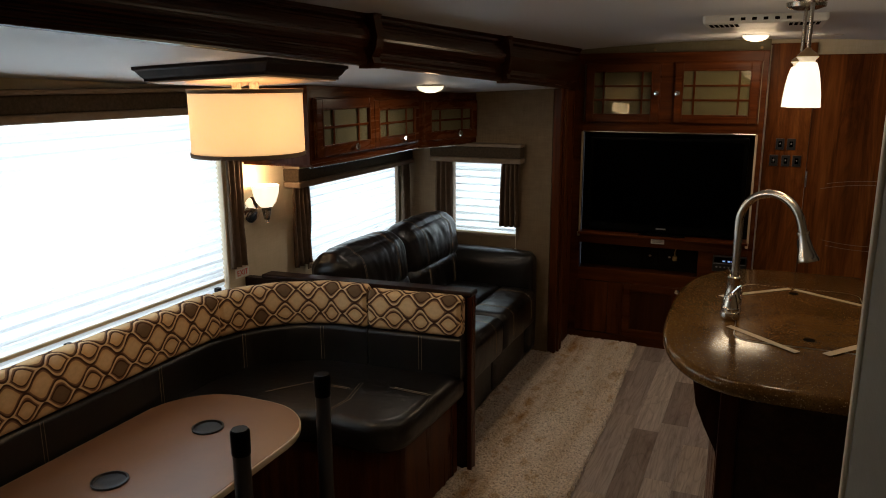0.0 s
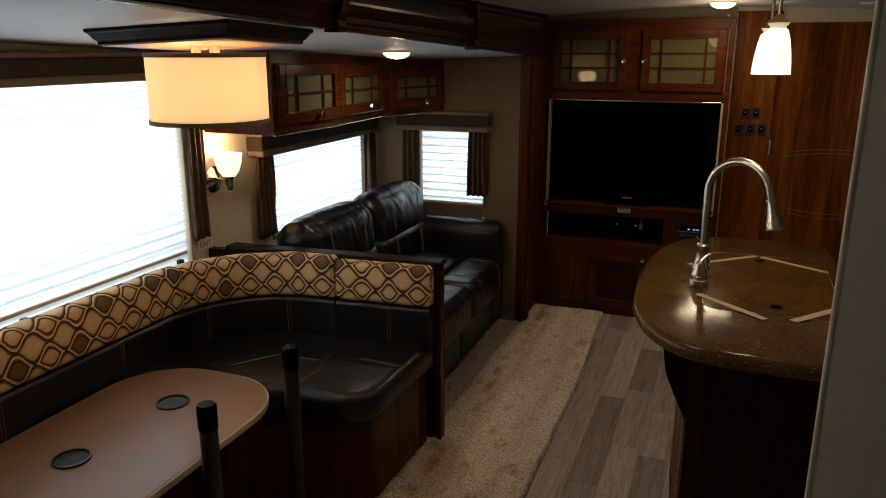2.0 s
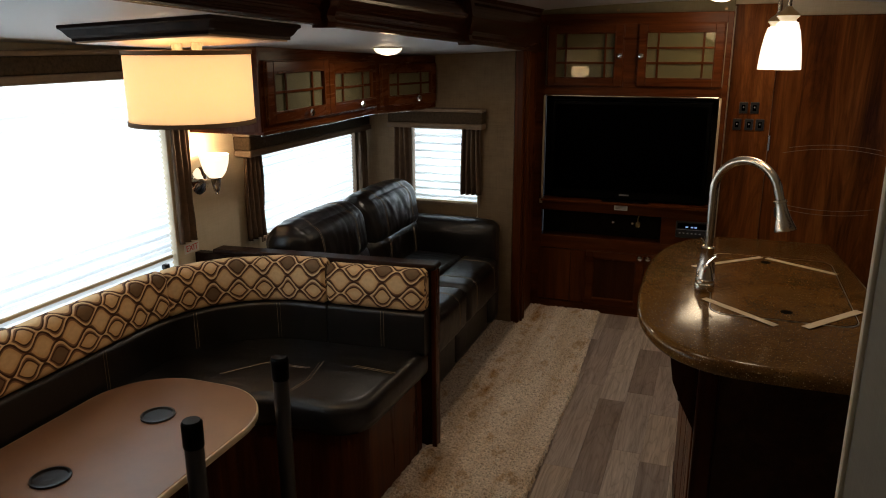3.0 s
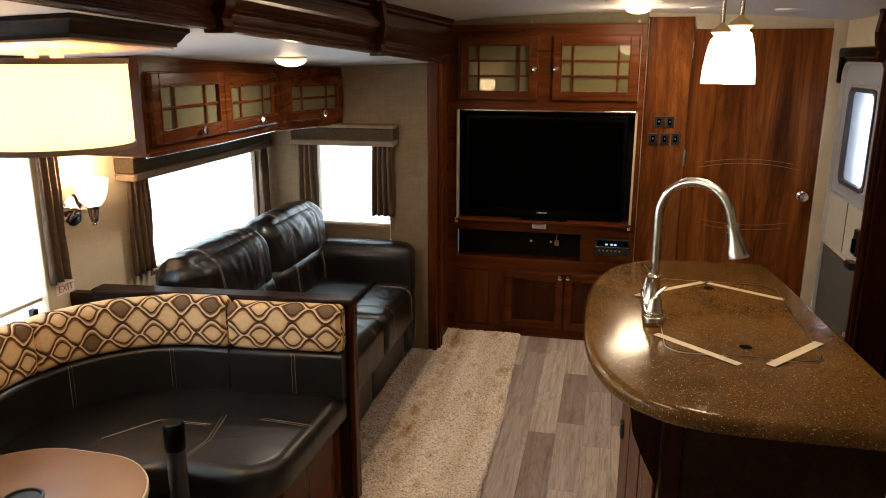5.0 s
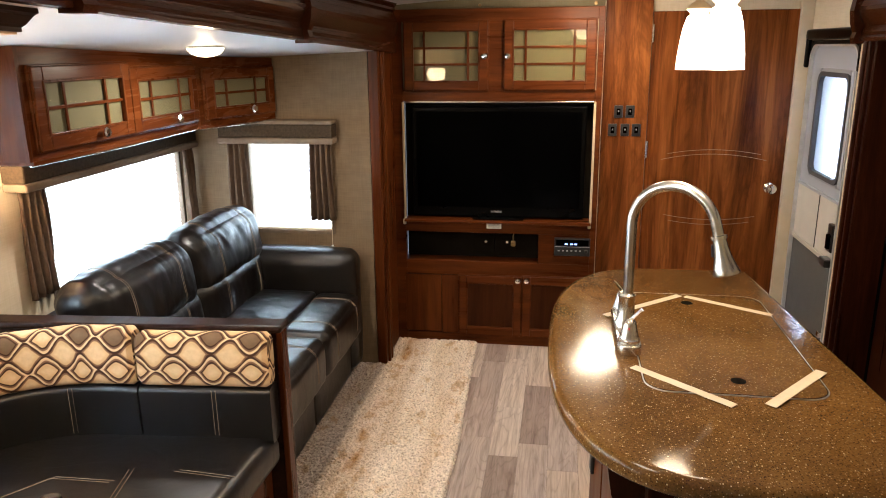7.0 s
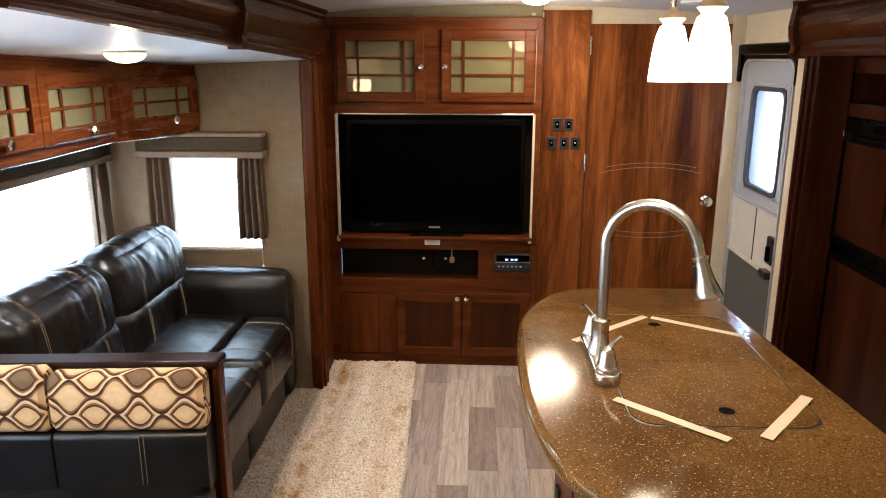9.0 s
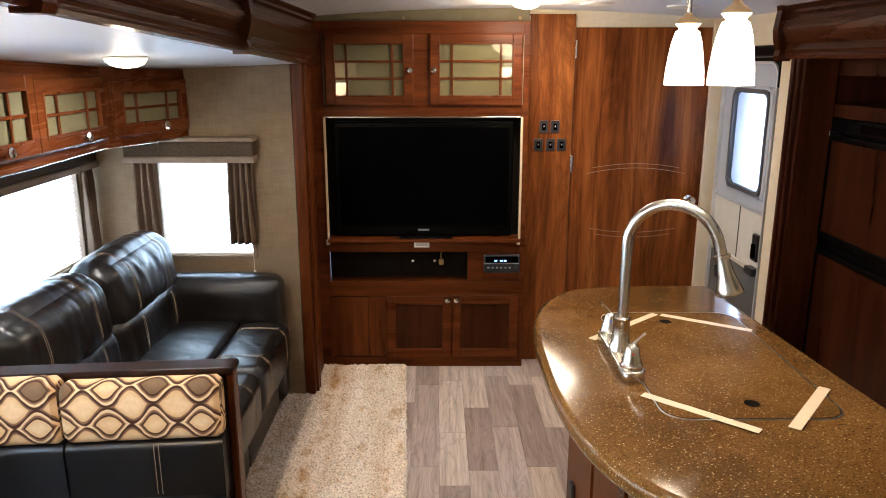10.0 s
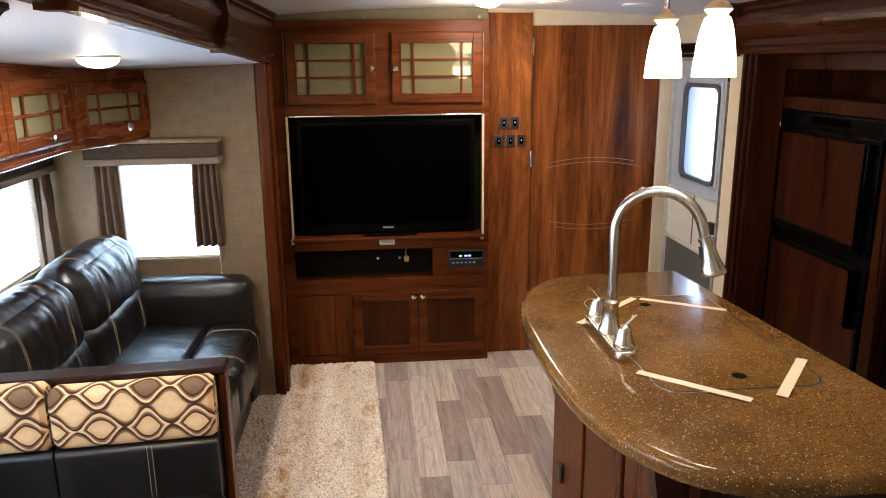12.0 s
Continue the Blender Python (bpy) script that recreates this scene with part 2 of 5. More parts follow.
def plank_floor():
    """Weathered grey-brown vinyl plank; every plank has its own tone."""
    m, n, l, b = material("weathered_oak_vinyl", 0.38)
    info = n.new("ShaderNodeObjectInfo")
    tc, add = n.new("ShaderNodeTexCoord"), n.new("ShaderNodeVectorMath")
    shift = n.new("ShaderNodeCombineXYZ")
    l.new(math_node(n, l, "MULTIPLY", info.outputs["Random"], 40), shift.inputs[0])
    l.new(math_node(n, l, "MULTIPLY", info.outputs["Random"], 17), shift.inputs[1])
    l.new(tc.outputs["Object"], add.inputs[0])
    l.new(shift.outputs[0], add.inputs[1])
    mp = n.new("ShaderNodeMapping")
    mp.inputs["Scale"].default_value = (22, 1.6, 22)
    l.new(add.outputs[0], mp.inputs["Vector"])
    streak = noise_tex(n, l, mp.outputs[0], 1.5, 6, 0.65, 0.8)
    mp2 = n.new("ShaderNodeMapping")
    mp2.inputs["Scale"].default_value = (120, 5, 120)
    l.new(add.outputs[0], mp2.inputs["Vector"])
    fine = noise_tex(n, l, mp2.outputs[0], 1.3, 3)
    tone = ramp(n, l, info.outputs["Random"], [(0.0, (0.34, 0.265, 0.235)), (0.25, (0.50, 0.42, 0.39)), (0.5, (0.66, 0.575, 0.53)), (0.7, (0.60, 0.49, 0.405)), (0.85, (0.70, 0.615, 0.565)), (1.0, (0.42, 0.345, 0.315))])
    st = ramp(n, l, streak, [(0.28, (0.40, 0.33, 0.28)), (0.46, (0.90, 0.86, 0.82)), (0.72, (1.32, 1.31, 1.3))])
    c = mix_colour(n, l, 0.75, tone, st, "MULTIPLY")
    c = mix_colour(n, l, 0.5, c, ramp(n, l, fine, [(0.35, (0.7, 0.68, 0.66)), (0.62, (1, 1, 1))]), "MULTIPLY")
    # cathedral figure: rings of a slowly wandering field, drawn out along the plank
    mp3 = n.new("ShaderNodeMapping")
    mp3.inputs["Scale"].default_value = (13, 1.7, 13)
    l.new(add.outputs[0], mp3.inputs["Vector"])
    field = noise_tex(n, l, mp3.outputs[0], 0.9, 2, 0.4, 0.5)
    rings = math_node(n, l, "PINGPONG", math_node(n, l, "MULTIPLY", field, 26.0), 1.0)
    c = mix_colour(n, l, 0.42, c, ramp(n, l, rings, [(0.0, (0.50, 0.44, 0.40)), (0.28, (0.95, 0.93, 0.91)), (1.0, (1.06, 1.06, 1.06))]), "MULTIPLY")
    l.new(c, b.inputs["Base Color"])
    bump(n, l, fine, b, 0.15, 0.001)
    return m


def carpet():
    """Sand cut pile: a strip along the sofa greyed for its shaded pile, paler worn lanes, brown scuffs and shaggy
    tufts.
    """
    m, n, l, b = material("sand_cut_pile_carpet", 0.95, spec=0.1)
    tc, sep = n.new("ShaderNodeTexCoord"), n.new("ShaderNodeSeparateXYZ")
    l.new(tc.outputs["Object"], sep.inputs[0])
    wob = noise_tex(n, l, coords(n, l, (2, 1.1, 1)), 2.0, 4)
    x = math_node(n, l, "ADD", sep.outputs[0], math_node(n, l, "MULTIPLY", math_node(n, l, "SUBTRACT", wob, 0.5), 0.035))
    # the first two stops put the shade of the turned pile into the colour
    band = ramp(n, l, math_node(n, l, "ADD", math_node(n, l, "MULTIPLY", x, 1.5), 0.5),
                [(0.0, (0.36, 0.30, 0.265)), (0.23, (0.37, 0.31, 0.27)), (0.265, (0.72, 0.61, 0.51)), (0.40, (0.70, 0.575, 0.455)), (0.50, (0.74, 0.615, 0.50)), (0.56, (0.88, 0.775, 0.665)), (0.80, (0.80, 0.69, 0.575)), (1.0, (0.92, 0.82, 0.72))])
    lane = noise_tex(n, l, coords(n, l, (7, 0.9, 1)), 1.6, 3)
    c = mix_colour(n, l, 0.7, band, ramp(n, l, lane, [(0.36, (0.84, 0.76, 0.64)), (0.55, (1, 1, 1))]), "MULTIPLY")
    scuff = noise_tex(n, l, coords(n, l, (7, 4.2, 1)), 1.4, 5, 0.62)
    c = mix_colour(n, l, 0.8, c, ramp(n, l, scuff, [(0.28, (0.50, 0.36, 0.20)), (0.38, (0.78, 0.66, 0.50)), (0.44, (1, 1, 1))]), "MULTIPLY")
    # a brown dragged streak along the worn crease
    off = math_node(n, l, "ABSOLUTE", math_node(n, l, "ADD", x, 0.085))
    drag = ramp(n, l, math_node(n, l, "MULTIPLY", off, 20.0), [(0.25, (0.60, 0.42, 0.22)), (0.8, (1, 1, 1))])
    patch = ramp(n, l, noise_tex(n, l, coords(n, l, (3, 2.6, 1)), 1.5, 3), [(0.44, (0, 0, 0)), (0.58, (1, 1, 1))])
    c = mix_colour(n, l, patch, c, mix_colour(n, l, 1.0, c, drag, "MULTIPLY"))
    tuft = noise_tex(n, l, tc.outputs["Object"], 120, 4, 0.65)
    c = mix_colour(n, l, 0.95, c, ramp(n, l, tuft, [(0.34, (0.44, 0.40, 0.36)), (0.48, (0.95, 0.94, 0.93)), (0.64, (1.25, 1.25, 1.25))]), "MULTIPLY")
    l.new(c, b.inputs["Base Color"])
    bump(n, l, tuft, b, 0.8, 0.006)
    return m


def glow(name, colour, strength, rough=0.35, base=(0.8, 0.75, 0.65)):
    m, n, l, b = material(name, rough)
    b.inputs["Base Color"].default_value = (*base, 1)
    f = noise_tex(n, l, coords(n, l, (1, 1, 1)), 30, 3)
    l.new(ramp(n, l, f, [(0.3, tuple(c * 0.92 for c in colour)), (0.7, colour)]), b.inputs["Emission Color"])
    b.inputs["Emission Strength"].default_value = strength
    return m


def see_through(name, colour, rough=0.6, part_through=0.6):
    """Thin cloth or frosted plastic that lets light through."""
    m, n, l, b = material(name, rough, spec=0.2)
    f = noise_tex(n, l, coords(n, l, (60, 60, 60)), 2, 3)
    c = ramp(n, l, f, [(0.3, tuple(k * 0.94 for k in colour)), (0.7, colour)])
    l.new(c, b.inputs["Base Color"])
    t, mx = n.new("ShaderNodeBsdfTranslucent"), n.new("ShaderNodeMixShader")
    l.new(c, t.inputs["Color"])
    mx.inputs[0].default_value = part_through
    l.new(b.outputs[0], mx.inputs[1])
    l.new(t.outputs[0], mx.inputs[2])
    l.new(mx.outputs[0], n["Material Output"].inputs["Surface"])
    return m


def lit_cloth(name, colour, strength, base):
    """Lamp cloth: woven threads that let the bulbs behind shine through."""
    m = see_through(name, base, 0.9, 0.6)
    n, l = m.node_tree.nodes, m.node_tree.links
    b = n["Principled BSDF"]
    weave = noise_tex(n, l, coords(n, l, (300, 300, 60)), 2, 3)
    l.new(ramp(n, l, weave, [(0.3, tuple(k * 0.8 for k in colour)), (0.7, colour)]), b.inputs["Emission Color"])
    b.inputs["Emission Strength"].default_value = strength * 2
    return m


def pane_glass(name, tint, rough=0.02):
    """Clear sheet: mostly straight through, with a mirror reflection by Fresnel."""
    m, n, l, b = material(name, rough)
    tr, gl, mx, lw = n.new("ShaderNodeBsdfTransparent"), n.new("ShaderNodeBsdfGlossy"), n.new("ShaderNodeMixShader"), n.new("ShaderNodeLayerWeight")
    tr.inputs["Color"].default_value = (*tint, 1)
    gl.inputs["Roughness"].default_value = rough
    lw.inputs["Blend"].default_value = 0.5
    gloss = math_node(n, l, "ADD", math_node(n, l, "MULTIPLY", math_node(n, l, "POWER", lw.outputs["Facing"], 5.0), 0.9), 0.022)
    l.new(gloss, mx.inputs[0])
    l.new(tr.outputs[0], mx.inputs[1])
    l.new(gl.outputs[0], mx.inputs[2])
    l.new(mx.outputs[0], n["Material Output"].inputs["Surface"])
    n.remove(b)
    return m


def brushed(name, colour, rough):
    """Satin metal with hair-fine lines."""
    m, n, l, b = material(name, rough, 1.0)
    f = noise_tex(n, l, coords(n, l, (160, 160, 900)), 2, 2)
    l.new(ramp(n, l, f, [(0.3, tuple(c * 0.95 for c in colour)), (0.7, colour)]), b.inputs["Base Color"])
    return m


leather_mat = leather()
ogee_mat = ogee()
stitch_mat = plain("cream_thread", (0.27, 0.20, 0.13), 0.8)
stone_mat = counter_stone()
plank_mat = plank_floor()
subfloor_mat = plain("dark_floor_joint", (0.15, 0.11, 0.09), 0.8)
carpet_mat = carpet()
ceiling_mat = plain("white_ceiling_panel", (0.57, 0.57, 0.59), 0.5, var=0.03, scale=3, rel=0.05, grain=60)
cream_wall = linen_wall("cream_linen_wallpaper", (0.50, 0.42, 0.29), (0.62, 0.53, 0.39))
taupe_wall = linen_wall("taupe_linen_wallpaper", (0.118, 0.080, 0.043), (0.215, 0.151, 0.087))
olive_panel = linen_wall("olive_linen_panel", (0.13, 0.108, 0.06), (0.19, 0.16, 0.10))
nickel = brushed("brushed_nickel", (0.58, 0.53, 0.45), 0.27)
chrome = brushed("polished_chrome", (0.80, 0.79, 0.77), 0.09)
black_plastic = plain("black_plastic", (0.012, 0.012, 0.013), 0.35)
black_gloss = plain("gloss_black_screen", (0.0006, 0.0006, 0.0007), 0.07, rel=0, var=0.02, spec=0.02)
black_frame = plain("satin_black_frame", (0.0015, 0.0015, 0.0015), 0.3, spec=0.06)
white_plastic = plain("white_plastic", (0.70, 0.68, 0.63), 0.4, var=0.04)
cream_trim = plain("cream_vinyl_trim", (0.55, 0.46, 0.32), 0.45, var=0.05)
pale_edge = plain("pale_glossy_edging", (0.56, 0.43, 0.28), 0.25, var=0.05)
door_white = plain("off_white_door_skin", (0.52, 0.49, 0.43), 0.5, var=0.06, rel=0.15, grain=90)
door_grey = plain("grey_door_frame", (0.34, 0.36, 0.41), 0.4, var=0.05)
screen_grey = plain("grey_door_screen", (0.085, 0.085, 0.08), 0.6, var=0.15, grain=500, rel=0.3)
drape_mat = plain("taupe_drape", (0.098, 0.065, 0.043), 0.9, var=0.2, scale=40, spec=0.1, rel=0.4, grain=600)
valance_dark = plain("dark_tweed_valance", (0.052, 0.036, 0.022), 0.95, var=0.35, scale=90, spec=0.1, rel=0.5, grain=420)
valance_edge = plain("taupe_valance_edge", (0.17, 0.125, 0.088), 0.85, var=0.12, scale=30, spec=0.1)
tape_mat = plain("masking_tape", (0.66, 0.53, 0.36), 0.7, var=0.06, scale=60)
table_mat = plain("tan_brown_table_laminate", (0.22, 0.112, 0.060), 0.34, var=0.12, scale=9)
table_edge = plain("pale_table_edge", (0.62, 0.50, 0.34), 0.5)
shade_mat = lit_cloth("lit_linen_shade", (1.0, 0.70, 0.39), 1.0, (0.84, 0.74, 0.56))
shade_trim = plain("brown_shade_trim", (0.22, 0.14, 0.08), 0.8)
glass_lit = glow("lit_opal_glass", (1.0, 0.83, 0.60), 4.5, 0.2, (0.85, 0.8, 0.7))
collar_lit = glow("dim_opal_glass", (1.0, 0.72, 0.40), 1.4, 0.25)
dome_lit = glow("lit_frosted_dome", (1.0, 0.80, 0.50), 5.0, 0.25)
sconce_lit = glow("lit_sconce_glass", (1.0, 0.80, 0.52), 4.5, 0.25)
blind_mat = see_through("white_pleated_blind", (0.86, 0.88, 0.90), 0.8, 0.65)
frosted = see_through("frosted_door_pane", (0.86, 0.89, 0.93), 0.3, 0.7)
cabinet_glass = pane_glass("cabinet_glass", (0.78, 0.78, 0.70))
frosted_back = plain("pale_cabinet_lining", (0.21, 0.178, 0.112), 0.6, var=0.08)
display_blue = glow("blue_display", (0.35, 0.5, 1.0), 2.0, 0.3, (0.02, 0.02, 0.03))
# near-black standing in for shade in recesses, holes and slots; also dark joints
hidden_dark = plain("recess_shade_and_joint", (0.010, 0.008, 0.006), 0.9, spec=0.0)

# ---- building helpers ----
HERE = {}


def thing(name, at, label, category, group="", kind=""):
    e = new(name)
    e.empty_display_size = 0.05
    e.location = at
    HERE[e] = Vector(at)
    return tagged(e, label, category, group, kind)


def part(name, bm, mat, parent=None, label="", smooth=False):
    """Links a bmesh, made in the world's metres, as one mesh under its thing or part."""
    o = HERE.get(parent, Vector((0, 0, 0)))
    bmesh.ops.translate(bm, verts=bm.verts, vec=-o)
    bmesh.ops.recalc_face_normals(bm, faces=bm.faces)
    me = bpy.data.meshes.new(name)
    for f in bm.faces:
        f.smooth = smooth
    if smooth:
        for e in bm.edges:
            if len(e.link_faces) == 2 and e.calc_face_angle() > 0.65:
                e.smooth = False
    bm.to_mesh(me)
    bm.free()
    me.materials.append(mat)
    ob = new(name, me)
    if parent is not None:
        ob.parent = parent
    HERE[ob] = o
    return tagged(ob, label)


def solo(name, bm, mat, label, category, group="", kind="", smooth=False):
    return tagged(part(name, bm, mat, None, "", smooth), label, category, group, kind)


def BM():
    return bmesh.new()


def box(bm, lo, hi, bev=0.0, seg=2):
    lo, hi = Vector(lo), Vector(hi)
    r = bmesh.ops.create_cube(bm, size=1.0)
    vs = r["verts"]
    for v in vs:
        v.co = Vector(((lo[i] + hi[i]) / 2 + v.co[i] * (hi[i] - lo[i]) for i in range(3)))
    if bev > 0:
        es = list({e for v in vs for e in v.link_edges})
        bmesh.ops.bevel(bm, geom=es, offset=bev, segments=seg, affect="EDGES", profile=0.5)
    return bm


def prism(bm, outline, z0, z1):
    """An upright block over an outline of (x, y); z0 and z1 are heights, or functions of x and y."""
    top = z1 if callable(z1) else (lambda x, y: z1)
    bot = z0 if callable(z0) else (lambda x, y: z0)
    a = [bm.verts.new((x, y, bot(x, y))) for x, y in outline]
    b = [bm.verts.new((x, y, top(x, y))) for x, y in outline]
    k = len(a)
    bm.faces.new(a[::-1])
    bm.faces.new(b)
    for i in range(k):
        bm.faces.new((a[i], a[(i + 1) % k], b[(i + 1) % k], b[i]))
    return bm


def lathe(bm, profile, at, axis="z", seg=28, caps=True):
    """Turns (radius, height) pairs round an axis through the point at."""
    at = Vector(at)
    rings = []
    for r, h in profile:
        ring = []
        for i in range(seg):
            a = 2 * math.pi * i / seg
            c, s = r * math.cos(a), r * math.sin(a)
            p = {"z": (c, s, h), "x": (h, c, s), "y": (c, h, s)}[axis]
            ring.append(bm.verts.new(at + Vector(p)))
        rings.append(ring)
    for a, b in zip(rings, rings[1:]):
        for i in range(seg):
            bm.faces.new((a[i], a[(i + 1) % seg], b[(i + 1) % seg], b[i]))
    for ring, r in ((rings[0], profile[0][0]), (rings[-1], profile[-1][0])):
        if caps and r > 1e-5:
            bm.faces.new(ring)
    return bm


def tube(bm, pts, radius, seg=12):
    """A round bar along a path; radius is a number or one for each point."""
    pts = [Vector(p) for p in pts]
    rad = radius if isinstance(radius, (list, tuple)) else [radius] * len(pts)
    rings, side = [], None
    for i, p in enumerate(pts):
        d = (pts[min(i + 1, len(pts) - 1)] - pts[max(i - 1, 0)]).normalized()
        if side is None:
            side = d.orthogonal().normalized()
        side = (side - d * side.dot(d)).normalized()
        up = d.cross(side)
        rings.append([bm.verts.new(p + rad[i] * (side * math.cos(2 * math.pi * k / seg) + up * math.sin(2 * math.pi * k / seg))) for k in range(seg)])
    for a, b in zip(rings, rings[1:]):
        for k in range(seg):
            bm.faces.new((a[k], a[(k + 1) % seg], b[(k + 1) % seg], b[k]))
    bm.faces.new(rings[0][::-1])
    bm.faces.new(rings[-1])
    return bm


def cushion(bm, lo, hi, r=0.04, puff=(0, 0, 0), cuts=12, wrinkle=0.0, seed=0.0):
    """A stuffed block: rounded edges, swollen faces and shallow creases."""
    lo, hi = Vector(lo), Vector(hi)
    c, half = (lo + hi) / 2, (hi - lo) / 2
    res = bmesh.ops.create_cube(bm, size=2.0)
    es = list({e for v in res["verts"] for e in v.link_edges})
    bmesh.ops.subdivide_edges(bm, edges=es, cuts=cuts, use_grid_fill=True)
    for v in bm.verts:
        q = v.co.copy()
        if v.tag:
            continue
        v.tag = True
        p = Vector((math.copysign(abs(q[i]) ** 0.85, q[i]) * half[i] for i in range(3)))
        inner = Vector((max(-half[i] + r, min(half[i] - r, p[i])) for i in range(3)))
        d = p - inner
        if d.length > 1e-9:
            p = inner + d.normalized() * min(r, d.length if d.length < r else r)
        for i in range(3):
            j, k = (i + 1) % 3, (i + 2) % 3
            swell = max(0, 1 - q[j] ** 2) * max(0, 1 - q[k] ** 2)
            p[i] += puff[i] * q[i] * swell
        if wrinkle:
            w = c + p
            nrm = q.normalized()
            fold = noise.noise(Vector((w.x * 5 + seed, w.y * 17, w.z * 5)))
            ridge = 0.5 - abs(noise.noise(Vector((w.x * 7, w.y * 19 + seed, w.z * 5 + fold)))) * 2.2
            fine = 0.45 - abs(noise.noise(Vector((w.x * 16 + seed, w.y * 40, w.z * 12 - fold)))) * 1.8
            p += nrm * wrinkle * (0.7 * fold + 0.6 * ridge + 0.22 * fine)
        v.co = c + p
    return bm


def sweep(bm, path, profile, uv=None, soft_end=0.0):
    """A moulding: a profile of (outward, z) pairs carried along a level path of (x, y). uv: the layer that takes metres along and round."""
    rings, dist, run = [], [], 0.0
    shrink = {}
    if soft_end:
        path = [tuple(p) for p in path]
        for end, nxt in ((0, 1), (-1, -2)):
            d = (Vector(path[nxt]) - Vector(path[end])).normalized() * soft_end
            extra = (path[end][0] + d.x, path[end][1] + d.y)
            path.insert(1 if end == 0 else len(path) - 1, extra)
        shrink = {0: 0.72, len(path) - 1: 0.72}
    mo, mz = sum(q[0] for q in profile) / len(profile), sum(q[1] for q in profile) / len(profile)
    for i, p in enumerate(path):
        p = Vector(p)
        k_end = shrink.get(i, 1.0)
        d = (Vector(path[min(i + 1, len(path) - 1)]) - Vector(path[max(i - 1, 0)])).normalized()
        nrm = Vector((d.y, -d.x))
        rings.append([bm.verts.new((p.x + nrm.x * (mo + (o - mo) * k_end), p.y + nrm.y * (mo + (o - mo) * k_end), mz + (z - mz) * (1 - (1 - k_end) * 0.4))) for o, z in profile])
        if i:
            run += (p - Vector(path[i - 1])).length
        dist.append(run)
    k = len(profile)
    girth = [0.0]
    for i in range(k):
        a, b = profile[i], profile[(i + 1) % k]
        girth.append(girth[-1] + math.hypot(a[0] - b[0], a[1] - b[1]))
    for i in range(len(rings) - 1):
        for j in range(k):
            f = bm.faces.new((rings[i][j], rings[i][(j + 1) % k], rings[i + 1][(j + 1) % k], rings[i + 1][j]))
            if uv:
                for loop, q in zip(f.loops, ((dist[i], girth[j]), (dist[i], girth[j + 1]), (dist[i + 1], girth[j + 1]), (dist[i + 1], girth[j]))):
                    loop[uv].uv = q
    for ring in (rings[0], rings[-1]):
        f = bm.faces.new(ring)
        if uv:
            for loop, (o, z) in zip(f.loops, profile):
                loop[uv].uv = (o, z)
    return bm


def frame_rect(bm, plane, at, lo, hi, width, depth, bev=0.003):
    """Four mitre-less members round an opening in the plane 'x' or 'y' = at; lo and hi are (along, z)."""
    (a0, z0), (a1, z1) = lo, hi
    w = width
    for (p0, q0), (p1, q1) in (((a0, z0), (a0 + w, z1)), ((a1 - w, z0), (a1, z1)), ((a0 + w, z0), (a1 - w, z0 + w)), ((a0 + w, z1 - w), (a1 - w, z1))):
        flat_box(bm, plane, at, (p0, q0), (p1, q1), depth, bev)
    return bm


def flat_box(bm, plane, at, lo, hi, depth, bev=0.0):
    """A slab lying on the plane 'x' or 'y' = at and coming forward by depth (signed)."""
    (a0, z0), (a1, z1) = lo, hi
    d0, d1 = sorted((at, at + depth))
    if plane == "y":
        return box(bm, (a0, d0, z0), (a1, d1, z1), bev)
    return box(bm, (d0, a0, z0), (d1, a1, z1), bev)


def knob(parent, at, axis, sign, mat=None):
    """A small faceted cabinet knob on a stem."""
    bm = BM()
    prof = [(0.0045, 0), (0.0045, 0.010), (0.015, 0.014), (0.0175, 0.020), (0.013, 0.026), (0.0, 0.028)]
    lathe(bm, [(r, h * sign) for r, h in prof], at, axis, 8)
    return part("knob", bm, mat or chrome, parent, "bright chrome knob")

# ---- structure ----


def slide_z(x, y):
    """Underside of the slide-out's roof, which hangs a little towards the outer wall and the far end."""
    return 1.574 + 0.04 * (x + 0.70) - 0.037 * (y - 4.2)


def arch(x):
    """Underside of the main roof, gently arched."""
    return 1.832 - 0.037 * ((x - 0.2) / 0.94) ** 2


def wall_with_hole(name, plane, at, depth, span, z, hole, mat, label):
    """A wall slab in the plane x or y = at with rectangular openings [(a0, a1, z0, z1)], in order along the wall."""
    bm = BM()
    a = span[0]
    for h in hole:
        flat_box(bm, plane, at, (a, z[0]), (h[0], z[1]), depth)
        flat_box(bm, plane, at, (h[0], z[0]), (h[1], h[2]), depth)
        flat_box(bm, plane, at, (h[0], h[3]), (h[1], z[1]), depth)
        a = h[1]
    flat_box(bm, plane, at, (a, z[0]), (span[1], z[1]), depth)
    return solo(name, bm, mat, label, "wall", kind="structure")


W1, W2, W3 = (0.45, 2.515, 0.70, 1.50), (3.12, 4.13, 0.70, 1.13), (-1.395, -0.98, 0.708, 1.15)
wall_with_hole("wall_west", "x", -1.74, -0.06, (-0.2, 4.29), (0, 1.70), [W1, W2], cream_wall, "cream linen-papered slide-out wall with two windows")
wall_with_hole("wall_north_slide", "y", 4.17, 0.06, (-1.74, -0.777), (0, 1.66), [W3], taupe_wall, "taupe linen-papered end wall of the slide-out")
b = BM()
box(b, (-1.74, -0.06, 0), (-0.72, 0.0, 1.78))
solo("wall_south_slide", b, cream_wall, "cream end wall closing the slide-out", "wall", kind="structure")
DOOR = (3.955, 4.60, -0.01, 1.59)
wall_with_hole("wall_east", "x", 1.285, 0.06, (3.652, 4.72), (0, 1.80), [DOOR], cream_wall, "cream side wall round the entry door")
b = BM()
